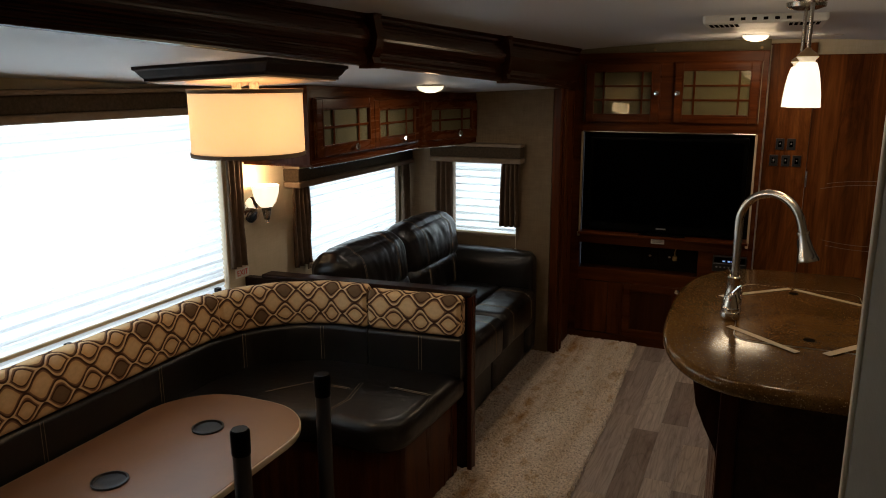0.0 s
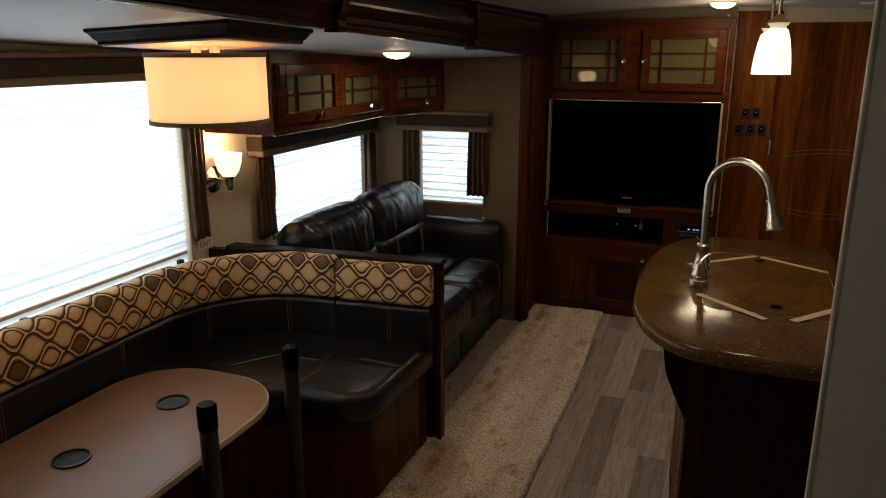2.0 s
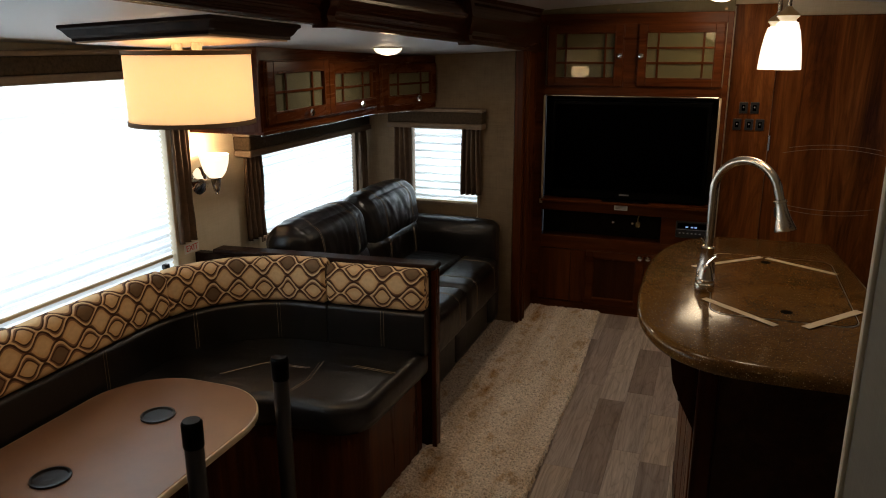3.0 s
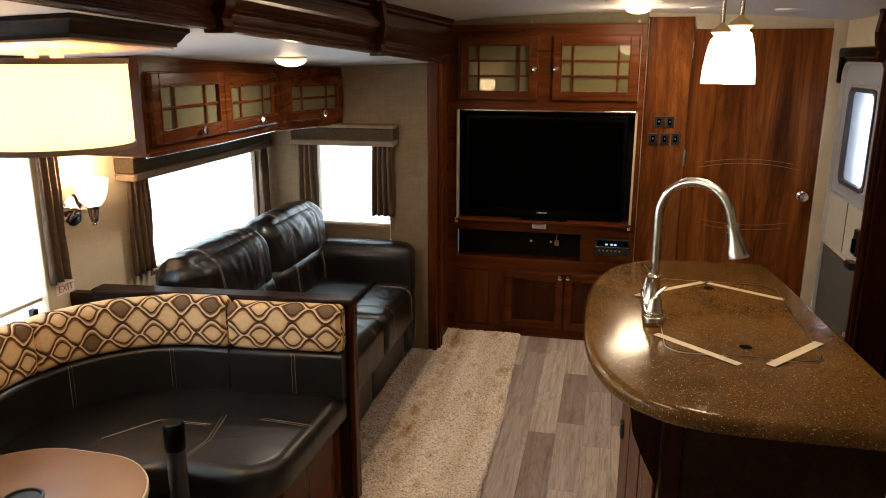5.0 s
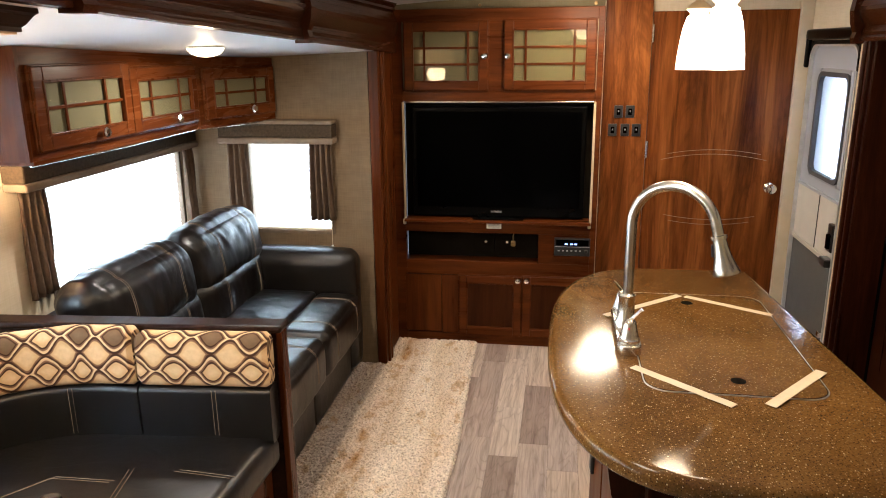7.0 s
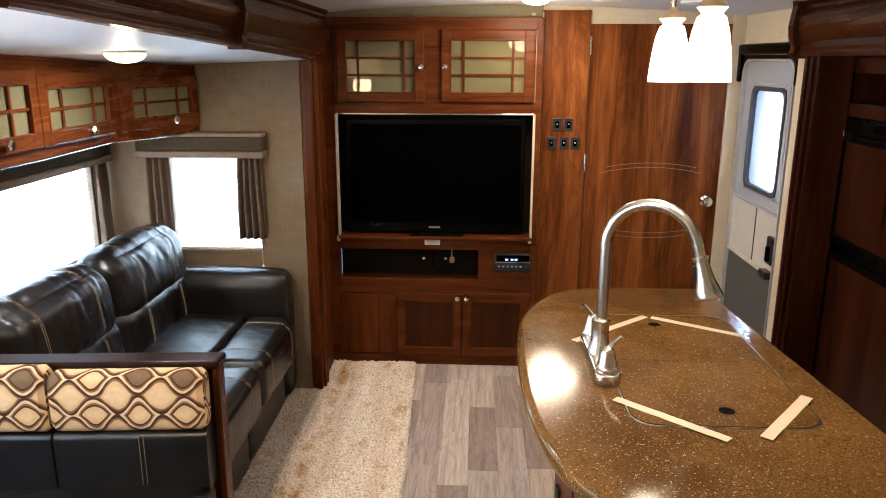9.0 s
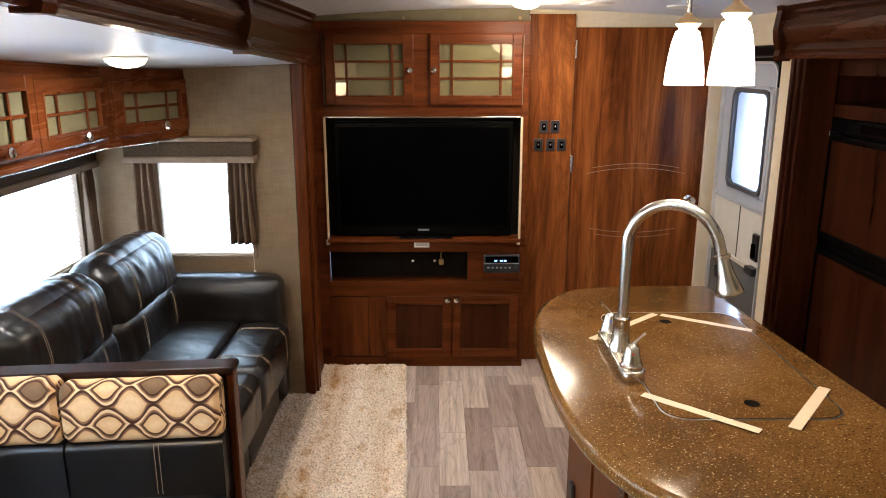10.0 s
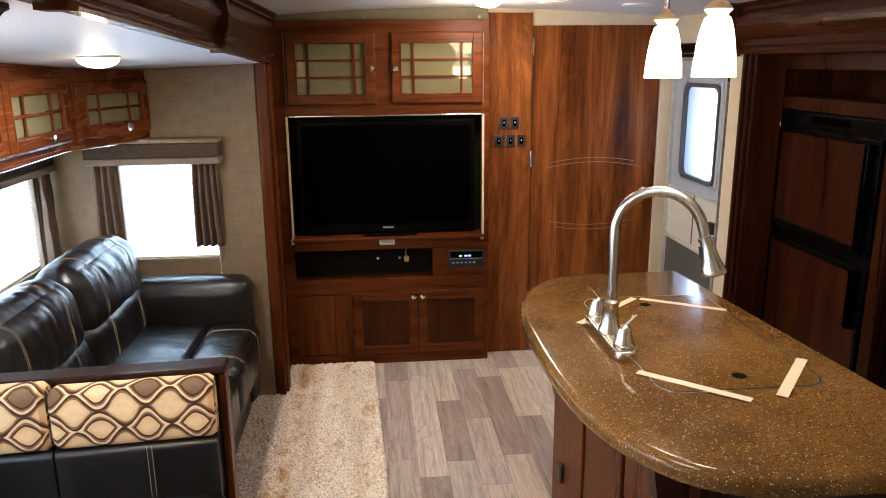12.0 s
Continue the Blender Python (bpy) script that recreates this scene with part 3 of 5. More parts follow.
box(b, (0.315, 4.66, 0), (1.345, 4.72, 1.84))
solo("wall_north", b, cream_wall, "cream wall above the bathroom door", "wall", kind="structure")
b = BM()
box(b, (-0.80, 4.60, 1.70), (0.315, 4.66, 1.84))
solo("wall_north_upper", b, olive_panel, "olive linen strip above the entertainment centre", "wall", kind="structure")
b = BM()
box(b, (0.515, -1.0, 0), (0.575, 1.33, 1.86))
# greige darkened to stand in for the dimmer light on this wall end
solo("wall_hall", b, linen_wall("dimmed_greige_wallpaper", (0.125, 0.110, 0.083), (0.165, 0.148, 0.115)), "greige linen-papered hallway wall end", "wall", kind="structure")
b = BM()
box(b, (0.507, 1.318, 0), (0.583, 1.336, 1.83), 0.004)
solo("trim_hall", b, cream_trim, "pale edge trim on the hallway wall", "trim", kind="structure")
b = BM()
box(b, (-0.80, -1.06, 0), (0.60, -1.0, 1.90))
solo("wall_south", b, cream_wall, "cream wall closing the hallway", "wall", kind="structure")
b = BM()
box(b, (-0.80, -1.0, 0), (-0.74, -0.06, 1.90))
solo("wall_hall_west", b, cream_wall, "cream hallway side wall", "wall", kind="structure")
b = BM()
box(b, (0.575, 1.27, 0), (1.95, 1.33, 1.86))
solo("wall_kitchen_south", b, cream_wall, "cream wall at the end of the kitchen", "wall", kind="structure")
b = BM()
box(b, (1.86, 1.33, 0), (1.92, 3.75, 1.70))
solo("wall_kitchen_east", b, cream_wall, "cream backsplash wall of the kitchen slide", "wall", kind="structure")
b = BM()
box(b, (1.345, 3.70, 0), (1.92, 3.76, 1.70))
solo("wall_kitchen_north", b, cream_wall, "cream end wall of the kitchen slide", "wall", kind="structure")

# main ceiling, an arched sheet with thickness
b = BM()
xs = [-0.80 + 2.16 * i / 24 for i in range(25)]
lo = [[b.verts.new((x, y, arch(x))) for x in xs] for y in (-1.06, 4.72)]
hi = [[b.verts.new((x, y, arch(x) + 0.05)) for x in xs] for y in (-1.06, 4.72)]
for q in (lo, hi):
    for i in range(24):
        b.faces.new((q[0][i], q[0][i + 1], q[1][i + 1], q[1][i]))
for i in (0, 1):
    for k in range(24):
        b.faces.new((lo[i][k], lo[i][k + 1], hi[i][k + 1], hi[i][k]))
for k in (0, 24):
    b.faces.new((lo[0][k], lo[1][k], hi[1][k], hi[0][k]))
solo("ceiling", b, ceiling_mat, "white gently arched ceiling panel", "ceiling", kind="structure", smooth=True)
b = prism(BM(), [(-1.80, -0.06), (-0.738, -0.06), (-0.738, 4.23), (-1.80, 4.23)], slide_z, lambda x, y: slide_z(x, y) + 0.04)
solo("ceiling_slide", b, ceiling_mat, "white low ceiling of the slide-out", "ceiling", kind="structure")
b = box(BM(), (1.243, 1.33, 1.60), (1.92, 3.76, 1.64))
solo("ceiling_kitchen", b, ceiling_mat, "white low ceiling of the kitchen slide", "ceiling", kind="structure")
b = box(BM(), (-1.80, -1.06, -0.06), (1.95, 4.72, -0.006))
solo("floor", b, subfloor_mat, "floor under grey-brown vinyl planks", "floor", kind="structure")
floor_base = bpy.data.objects["floor"]

# ground and daylight outside
b = box(BM(), (-60, -60, -1.0), (60, 60, -0.9))
solo("ground", b, plain("pale_gravel", (0.35, 0.34, 0.32), 0.9), "pale gravel lot outside", "ground", kind="structure")


def fascia(name, x, out, y0, y1, zb, zt, label, joints):
    """Crown-moulded header over a slide opening: flat board, beads, a swelling roll, and capped joints."""
    t = thing(name, (x, y0, zb(x, y0)), label, "beam", kind="structure")
    prof = [(0.0, 0.0), (0.03, 0.0), (0.032, 0.012), (0.026, 0.02), (0.030, 0.03), (0.024, 0.042), (0.020, 0.05)]
    prof += [(0.020 + 0.022 * math.sin(math.pi * k / 8), 0.05 + 0.10 * k / 8) for k in range(1, 9)]
    prof += [(0.030, 0.155), (0.026, 0.165), (0.036, 0.175), (0.040, 0.19), (0.0, 0.19)]
    bm = BM()
    rings = []
    for y in (y0, y1):
        h = zt - zb(x, y)
        rings.append([bm.verts.new((x + out * o, y, zb(x, y) + z / 0.19 * h)) for o, z in prof])
    for i in range(len(prof)):
        j = (i + 1) % len(prof)
        bm.faces.new((rings[0][i], rings[0][j], rings[1][j], rings[1][i]))
    for r in rings:
        bm.faces.new(r)
    part("moulding", bm, header_wood, t)
    for y in joints:
        bm = BM()
        h = zt - zb(x, y)
        pr = [(0.0, -0.008), (0.045, -0.008), (0.05, 0.01), (0.044, 0.03), (0.056, 0.06), (0.062, 0.10), (0.056, 0.14), (0.052, 0.165), (0.058, 0.19), (0.0, 0.19)]
        rr = [[bm.verts.new((x + out * o, yy, zb(x, y) + z / 0.19 * h)) for o, z in pr] for yy in (y - 0.022, y + 0.022)]
        for i in range(len(pr)):
            j = (i + 1) % len(pr)
            bm.faces.new((rr[0][i], rr[0][j], rr[1][j], rr[1][i]))
        for r in rr:
            bm.faces.new(r)
        part("joint_cap", bm, header_wood, t, "carved cap over a joint of the moulding")
    return t


fascia("trim_slide_header", -0.74, 1, -0.06, 4.50, slide_z, 1.81, "cherry crown header over the slide-out opening", (0.75, 1.97, 3.14))
fascia("trim_kitchen_header", 1.24, -1, 1.33, 3.86, lambda x, y: 1.592, 1.80, "cherry crown header over the kitchen slide", (3.835,))

# upright jambs at the ends of the slide openings
b = BM()
box(b, (-0.775, 4.17, 0), (-0.727, 4.29, 1.575), 0.004)
box(b, (-0.735, 4.20, 0), (-0.715, 4.225, 1.572), 0.006)
box(b, (-0.735, 4.245, 0), (-0.715, 4.27, 1.572), 0.006)
solo("trim_slide_jamb", b, cherry_z, "fluted cherry jamb at the slide-out's end", "trim", kind="structure")
b = BM()
box(b, (-0.80, 4.29, 0), (-0.745, 4.60, 1.80))
solo("wall_slide_return", b, cherry_z, "dark cherry return beside the entertainment centre", "wall", kind="structure")
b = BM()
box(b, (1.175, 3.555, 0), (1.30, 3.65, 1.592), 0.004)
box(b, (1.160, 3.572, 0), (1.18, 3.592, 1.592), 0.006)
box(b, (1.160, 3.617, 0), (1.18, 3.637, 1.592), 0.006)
solo("trim_kitchen_jamb", b, cherry_shaded, "fluted shade-darkened cherry jamb beside the refrigerator", "trim", kind="structure")

# ---- windows ----


def pleats(bm, plane, at, a0, a1, z0, z1, pitch=0.02, deep=0.009):
    """A cellular blind: cloth folded in level pleats."""
    n = int((z1 - z0) / pitch) * 2
    rows = []
    for i in range(n + 1):
        z = z0 + (z1 - z0) * i / n
        d = at + (deep if i % 2 else 0)
        rows.append([bm.verts.new((d, a, z) if plane == "x" else (a, d, z)) for a in (a0, a1)])
    for p, q in zip(rows, rows[1:]):
        bm.faces.new((p[0], p[1], q[1], q[0]))
    return bm


def window(name, plane, at, out, hole, label, blind_down=0.0):
    """Frame in the wall's opening, outer pane, pleated blind with a bottom rail. out: towards the outside."""
    a0, a1, z0, z1 = hole
    t = thing(name, ((at, a0, z0) if plane == "x" else (a0, at, z0)), label, "window", kind="structure")
    part("window_frame", frame_rect(BM(), plane, at - out * 0.004, (a0 - 0.012, z0 - 0.012), (a1 + 0.012, z1 + 0.012), 0.018, out * 0.05), cream_trim if name == "window_1" else valance_edge, t)
    p = part("pane", flat_box(BM(), plane, at + out * 0.045, (a0 + 0.012, z0 + 0.012), (a1 - 0.012, z1 - 0.012), out * 0.004), cabinet_glass, t)
    p.visible_shadow = False
    cells = pleats(BM(), plane, at + out * 0.022, a0 + 0.013, a1 - 0.013, z0 + 0.012, z1 - 0.012)
    z = z0 + 0.03
    while z < z1 - 0.04:
        flat_box(cells, plane, at + out * 0.034, (a0 + 0.014, z), (a1 - 0.014, z + 0.013), out * 0.002)
        z += 0.044
    bl = part("blind", cells, blind_mat, t, "white pleated cellular blind, drawn down")
    bm = flat_box(BM(), plane, at + out * 0.032, (a0 + 0.014, z0 + blind_down), (a1 - 0.014, z0 + blind_down + 0.014), -out * 0.02, 0.003)
    part("blind_rail", bm, cream_trim, bl, "cream rail across the blind")
    return t


w = window("window_1", "x", -1.74, -1, W1, "wide dinette window with a lowered white blind", 0.074)
for y in (1.70, 2.445):
    part("latch", box(BM(), (-1.758, y - 0.012, 0.722), (-1.735, y + 0.012, 0.762), 0.004), black_plastic, w, "small black window latch")
window("window_2", "x", -1.74, -1, W2, "sofa window with a lowered white blind")
window("window_3", "y", 4.17, 1, W3, "small end window with a lowered white blind")


def drape(name, plane, at, off, a0, a1, z0, z1, folds, label, hang=0.03):
    """A gathered side curtain: a folded sheet with hem, gathered at the top."""
    bm = BM()
    nu, nv = folds * 10, 14
    grid = []
    for j in range(nv + 1):
        tt = j / nv
        z = z1 + (z0 - z1) * tt
        row = []
        for i in range(nu + 1):
            s = i / nu
            wide = 1 + 0.06 * tt * math.sin(s * 5)
            a = (a0 + a1) / 2 + (s - 0.5) * (a1 - a0) * (0.86 + 0.14 * tt) * wide
            d = (0.010 + 0.010 * tt) * math.sin(2 * math.pi * folds * s + 0.8 * math.sin(3 * tt + s)) + 0.004 * noise.noise(Vector((a * 30, z * 9, at)))
            p = at + off * (hang + d)
            row.append(bm.verts.new((p, a, z) if plane == "x" else (a, p, z)))
        grid.append(row)
    for r0, r1 in zip(grid, grid[1:]):
        for i in range(nu):
            bm.faces.new((r0[i], r0[i + 1], r1[i + 1], r1[i]))
    ob = solo(name, bm, drape_mat, label, "curtain", "window drapes", smooth=True)
    m = ob.modifiers.new("cloth", "SOLIDIFY")
    m.thickness = 0.003
    return ob


drape("curtain", "x", -1.74, 1, 2.495, 2.605, 0.835, 1.46, 3, "dark taupe gathered drape beside the dinette window")
drape("curtain", "x", -1.74, 1, 2.955, 3.11, 0.735, 1.15, 4, "taupe gathered drape between sconce and sofa window")
drape("curtain", "x", -1.74, 1, 4.055, 4.155, 0.70, 1.13, 3, "taupe gathered drape in the sofa corner", 0.06)
drape("curtain", "y", 4.17, -1, -1.49, -1.385, 0.72, 1.16, 3, "taupe gathered drape on the end window near the sofa")
drape("curtain", "y", 4.17, -1, -1.075, -0.952, 0.775, 1.16, 4, "taupe gathered drape on the end window near the jamb")


def valance(plane, at, off, a0, a1, z0, z1, deep, label):
    """A padded box valance: tweed face between two taupe bands, with returns."""
    at0 = (at, a0, z0) if plane == "x" else (a0, at, z0)
    t = thing("valance", at0, label, "valance", "window valances")
    h = z1 - z0
    part("face", flat_box(BM(), plane, at, (a0 + 0.004, z0 + h * 0.27), (a1 - 0.004, z1 - h * 0.17), off * (deep - 0.008), 0.006), valance_dark, t, "dark tweed face")
    part("lower_band", flat_box(BM(), plane, at, (a0, z0), (a1, z0 + h * 0.27), off * deep, 0.008), valance_edge, t, "taupe lower band")
    part("upper_band", flat_box(BM(), plane, at, (a0, z1 - h * 0.17), (a1, z1), off * deep, 0.006), valance_edge, t, "taupe upper band")
    return t


valance("x", -1.74, 1, 0.40, 2.64, 1.495, 1.595, 0.10, "dark padded valance above the dinette window")
valance("x", -1.74, 1, 2.935, 4.165, 1.125, 1.235, 0.095, "dark padded valance above the sofa window")
valance("y", 4.17, -1, -1.512, -0.935, 1.150, 1.262, 0.085, "taupe padded valance above the end window")

# cord of the end window's blind
b = BM()
tube(b, [(-0.982, 4.16, 0.75), (-0.981, 4.155, 0.70), (-0.98, 4.15, 0.645)], 0.0015, 6)
t = thing("blind_cord", (-0.98, 4.15, 0.63), "thin cream blind cord hanging below the window", "blind cord")
part("cord", b, cream_trim, t)
part("bead", lathe(BM(), [(0.0, 0.648), (0.005, 0.645), (0.0085, 0.636), (0.006, 0.629), (0.0, 0.627)], (-0.98, 4.15, 0), seg=14), cream_trim, t, "small cream pull bead", True)
part("bead", lathe(BM(), [(0.0, -0.008), (0.006, -0.005), (0.007, 0), (0.005, 0.006), (0.0, 0.008)], (-0.98, 4.15, 0.64), seg=12), white_plastic, t)

# ---- entertainment centre ----
Y = 4.54
tv = thing("entertainment_center", (-0.215, 4.6, 0), "cherry entertainment centre with glazed cupboards, television niche and low doors", "cabinet")
bm = BM()
for lo, hi in (((-0.745, 0), (-0.690, 1.77)), ((0.285, 0), (0.314, 1.77)), ((-0.690, 1.32), (0.285, 1.375)), ((-0.690, 1.712), (0.285, 1.77)), ((-0.690, 0.632), (0.285, 0.69)), ((-0.690, 0.395), (0.285, 0.472)), ((-0.690, 0), (0.285, 0.055)), ((-0.255, 1.375), (-0.167, 1.712)), ((0.02, 0.472), (0.285, 0.632))):
    flat_box(bm, "y", Y, lo, hi, 0.02, 0.0015)
part("face_frame", bm, cherry_x, tv)
bm = BM()
box(bm, (-0.743, 4.56, 0.0), (-0.705, 4.655, 1.768))
box(bm, (0.287, 4.56, 0.0), (0.312, 4.655, 1.768))
box(bm, (-0.705, 4.56, 1.752), (0.287, 4.655, 1.767))
box(bm, (-0.705, 4.56, 1.345), (0.287, 4.655, 1.36))
part("carcass", bm, cherry_z, tv)
# backs of cupboards, niche and cubby carry their shade as near-black colour
part("low_back", box(BM(), (-0.705, 4.60, 0.0), (0.287, 4.61, 0.462)), hidden_dark, tv, "inside of the low cupboards, coloured dark for shade")
part("niche_back", box(BM(), (-0.70, 4.640, 0.66), (0.287, 4.654, 1.345)), hidden_dark, tv, "back of the television niche, coloured dark for shade")
part("niche_floor", box(BM(), (-0.69, 4.50, 0.692), (0.285, 4.64, 0.704), 0.002), cherry_x, tv, "cherry sill below the television")
part("cubby_back", box(BM(), (-0.70, 4.645, 0.45), (0.287, 4.655, 0.655)), hidden_dark, tv, "back of the open cubby, coloured dark for shade")
part("cubby_floor", box(BM(), (-0.70, 4.56, 0.462), (0.287, 4.645, 0.472)), cherry_x, tv)
part("cupboard_lining", box(BM(), (-0.70, 4.5475, 1.362), (0.287, 4.552, 1.75)), frosted_back, tv, "pale cupboard lining behind glass")
for name, lo, hi in (("low_panel", (-0.699, 0.062), (-0.50, 0.39)), ("low_stile", (-0.497, 0.058), (-0.405, 0.392))):
    part(name, flat_box(BM(), "y", Y - 0.002, lo, hi, 0.01, 0.002), cherry_z, tv)
for x in (-0.6905, 0.283):
    part("niche_edging", flat_box(BM(), "y", Y - 0.001, (x - 0.006, 0.70), (x + 0.006, 1.316), -0.007, 0.002), pale_edge, tv, "bright pale edging beside the niche")
    part("bracket", box(BM(), (x - 0.012, 4.525, 0.672), (x + 0.004, 4.5395, 0.70), 0.003), cream_trim, tv, "cream end clip")
part("niche_head", flat_box(BM(), "y", Y - 0.001, (-0.68, 1.313), (0.276, 1.320), -0.004, 0.001), chrome, tv, "bright metal edging above the niche")


def glazed_door(parent, plane, at, lo, hi, out, rail, cols, rows, bar, knob_at, mat_v, mat_h, knob_axis):
    """A door with rails and stiles round a pane divided by thin bars. cols, rows: where the bars run, as shares."""
    (a0, z0), (a1, z1) = lo, hi
    d = part("door", frame_rect(BM(), plane, at, lo, hi, rail, out * 0.018, 0.003), mat_h, parent, "glazed door with divided lights")
    part("lip", frame_rect(BM(), plane, at, (a0 - 0.006, z0 - 0.006), (a1 + 0.006, z1 + 0.006), 0.008, out * 0.010, 0.003), mat_h, d)
    ia0, ia1, iz0, iz1 = a0 + rail, a1 - rail, z0 + rail, z1 - rail
    part("backing", flat_box(BM(), plane, at + out * 0.001, (ia0 - 0.003, iz0 - 0.003), (ia1 + 0.003, iz1 + 0.003), out * 0.0025), frosted_back, d, "pale cloth behind the glass")
    g = part("glass", flat_box(BM(), plane, at + out * 0.004, (ia0 - 0.004, iz0 - 0.004), (ia1 + 0.004, iz1 + 0.004), out * 0.003), cabinet_glass, d, "clear glass pane")
    g.visible_shadow = False
    for c in cols:
        a = ia0 + (ia1 - ia0) * c
        part("glazing_bar", flat_box(BM(), plane, at + out * 0.0072, (a - bar / 2, iz0), (a + bar / 2, iz1), out * 0.006, 0.0015), mat_v, d)
    for r in rows:
        z = iz0 + (iz1 - iz0) * r
        part("glazing_bar", flat_box(BM(), plane, at + out * 0.0074, (ia0, z - bar / 2), (ia1, z + bar / 2), out * 0.0054, 0.0015), mat_h, d)
    bm = frame_rect(BM(), plane, at + out * 0.009, (ia0 - 0.006, iz0 - 0.006), (ia1 + 0.006, iz1 + 0.006), 0.008, out * 0.012, 0.002)
    part("bead", bm, mat_v, d)
    ka, kz = knob_at
    p = (at + out * 0.018, ka, kz) if plane == "x" else (ka, at + out * 0.018, kz)
    knob(d, p, knob_axis, out)
    return d


glazed_door(tv, "y", Y, (-0.675, 1.376), (-0.253, 1.708), -1, 0.045, (0.17, 0.84), (0.335, 0.665), 0.012, (-0.265, 1.541), cherry_z, cherry_x, "y")
glazed_door(tv, "y", Y, (-0.169, 1.376), (0.274, 1.710), -1, 0.045, (0.17, 0.84), (0.335, 0.665), 0.012, (-0.152, 1.541), cherry_z, cherry_x, "y")


def panel_door(parent, plane, at, lo, hi, out, rail, knob_at, mat):
    """A shaker door: rails and stiles, a recessed flat panel and a bead."""
    d = part("door", frame_rect(BM(), plane, at, lo, hi, rail, out * 0.018, 0.003), cherry_x, parent)
    part("lip", frame_rect(BM(), plane, at, (lo[0] - 0.004, lo[1] - 0.005), (hi[0] + 0.004, hi[1] + 0.005), 0.006, out * 0.010, 0.003), cherry_x, d)
    part("panel", flat_box(BM(), plane, at, (lo[0] + rail, lo[1] + rail), (hi[0] - rail, hi[1] - rail), out * 0.008, 0.001), mat, d)
    part("bead", frame_rect(BM(), plane, at + out * 0.008, (lo[0] + rail - 0.004, lo[1] + rail - 0.004), (hi[0] - rail + 0.004, hi[1] - rail + 0.004), 0.009, out * 0.007, 0.003), cherry_x, d)
    if knob_at:
        p = (at + out * 0.018, *knob_at) if plane == "x" else (knob_at[0], at + out * 0.018, knob_at[1])
        knob(d, p, plane, out)
    return d


panel_door(tv, "y", Y, (-0.401, 0.060), (-0.064, 0.396), -1, 0.042, (-0.083, 0.381), cherry_panel)
panel_door(tv, "y", Y, (-0.058, 0.060), (0.287, 0.400), -1, 0.042, (-0.037, 0.382), cherry_panel)
for x in (-0.30, 0.27):
    part("screw_cap", lathe(BM(), [(0.009, 0), (0.008, -0.004), (0, -0.005)], (x, 4.60, 1.787), "y", 12), brushed("antique_brass", (0.3, 0.2, 0.1), 0.4), tv, "small brass screw cap")

t = thing("television", (-0.2, 4.60, 0.704), "large black flat-screen television, switched off, in the niche", "television")
part("housing", box(BM(), (-0.652, 4.575, 0.712), (0.248, 4.625, 1.290), 0.006), black_frame, t)
part("screen", box(BM(), (-0.628, 4.5705, 0.765), (0.224, 4.576, 1.266), 0.001), black_gloss, t, "dark reflective screen")
part("badge", box(BM(), (-0.235, 4.5735, 0.737), (-0.178, 4.5755, 0.746)), plain("grey_badge", (0.25, 0.25, 0.26), 0.4), t, "small grey maker's bar")
part("stand", box(BM(), (-0.33, 4.53, 0.705), (-0.06, 4.60, 0.713), 0.003), black_frame, t)

b = box(BM(), (-0.254, 4.536, 0.657), (-0.176, 4.5395, 0.691), 0.001)
t = thing("label_plate", (-0.215, 4.538, 0.657), "small white label with unreadable grey lines below the television", "label")
part("plate", b, white_plastic, t)
bm = BM()
for z in (0.667, 0.674, 0.681):
    box(bm, (-0.245, 4.5352, z - 0.0012), (-0.185, 4.5362, z + 0.0012))
part("print", bm, plain("grey_print", (0.2, 0.2, 0.2), 0.7), t)

t = thing("radio", (0.195, 4.54, 0.524), "black in-wall radio with a blue lit display", "radio")
part("body", box(BM(), (0.104, 4.522, 0.524), (0.288, 4.56, 0.619), 0.004), black_plastic, t)
part("display", box(BM(), (0.113, 4.5205, 0.580), (0.279, 4.5225, 0.611)), black_gloss, t)
bm = BM()
for k, x in enumerate((0.158, 0.186, 0.206)):
    box(bm, (x, 4.5195, 0.585), (x + 0.014, 4.5206, 0.593))
part("digits", bm, display_blue, t, "blue lit digits as bars")
for k in range(6):
    part("button", box(BM(), (0.122 + 0.022 * k, 4.518, 0.549), (0.132 + 0.022 * k, 4.523, 0.556), 0.001), plain("grey_button", (0.3, 0.3, 0.32), 0.4) if k == 0 else bpy.data.materials["grey_button"], t)
part("divider", box(BM(), (0.106, 4.5200, 0.5725), (0.286, 4.5225, 0.5745)), bpy.data.materials["grey_button"], t, "thin silver line")
part("dial", lathe(BM(), [(0.009, 0), (0.009, -0.008), (0.007, -0.011), (0, -0.011)], (0.268, 4.522, 0.552), "y", 18), black_plastic, t)

# sockets and cables inside the cubby
for x, m in ((-0.275, "cable"), (-0.16, "cable")):
    t = thing("media_socket", (x, 4.64, 0.50), "media socket plate inside the open cubby, blackened for its shade", "socket", "cubby sockets")
    # plate takes the cubby's shade as its colour, so only the jack shows
    part("plate", box(BM(), (x - 0.055, 4.638, 0.50), (x + 0.055, 4.6445, 0.61), 0.003), hidden_dark, t)
    part("jack", lathe(BM(), [(0.009, 0), (0.009, -0.02), (0.006, -0.022), (0, -0.022)], (x + 0.01, 4.634, 0.565), "y", 12), chrome, t, "bright jack")
t = thing("hanging_tag", (-0.115, 4.60, 0.55), "small yellow plug hanging from a cord in the cubby", "plug")
part("cord", tube(BM(), [(-0.11, 4.62, 0.63), (-0.118, 4.60, 0.60), (-0.115, 4.59, 0.575)], 0.003, 8), plain("ochre_cord", (0.28, 0.19, 0.06), 0.5), t)
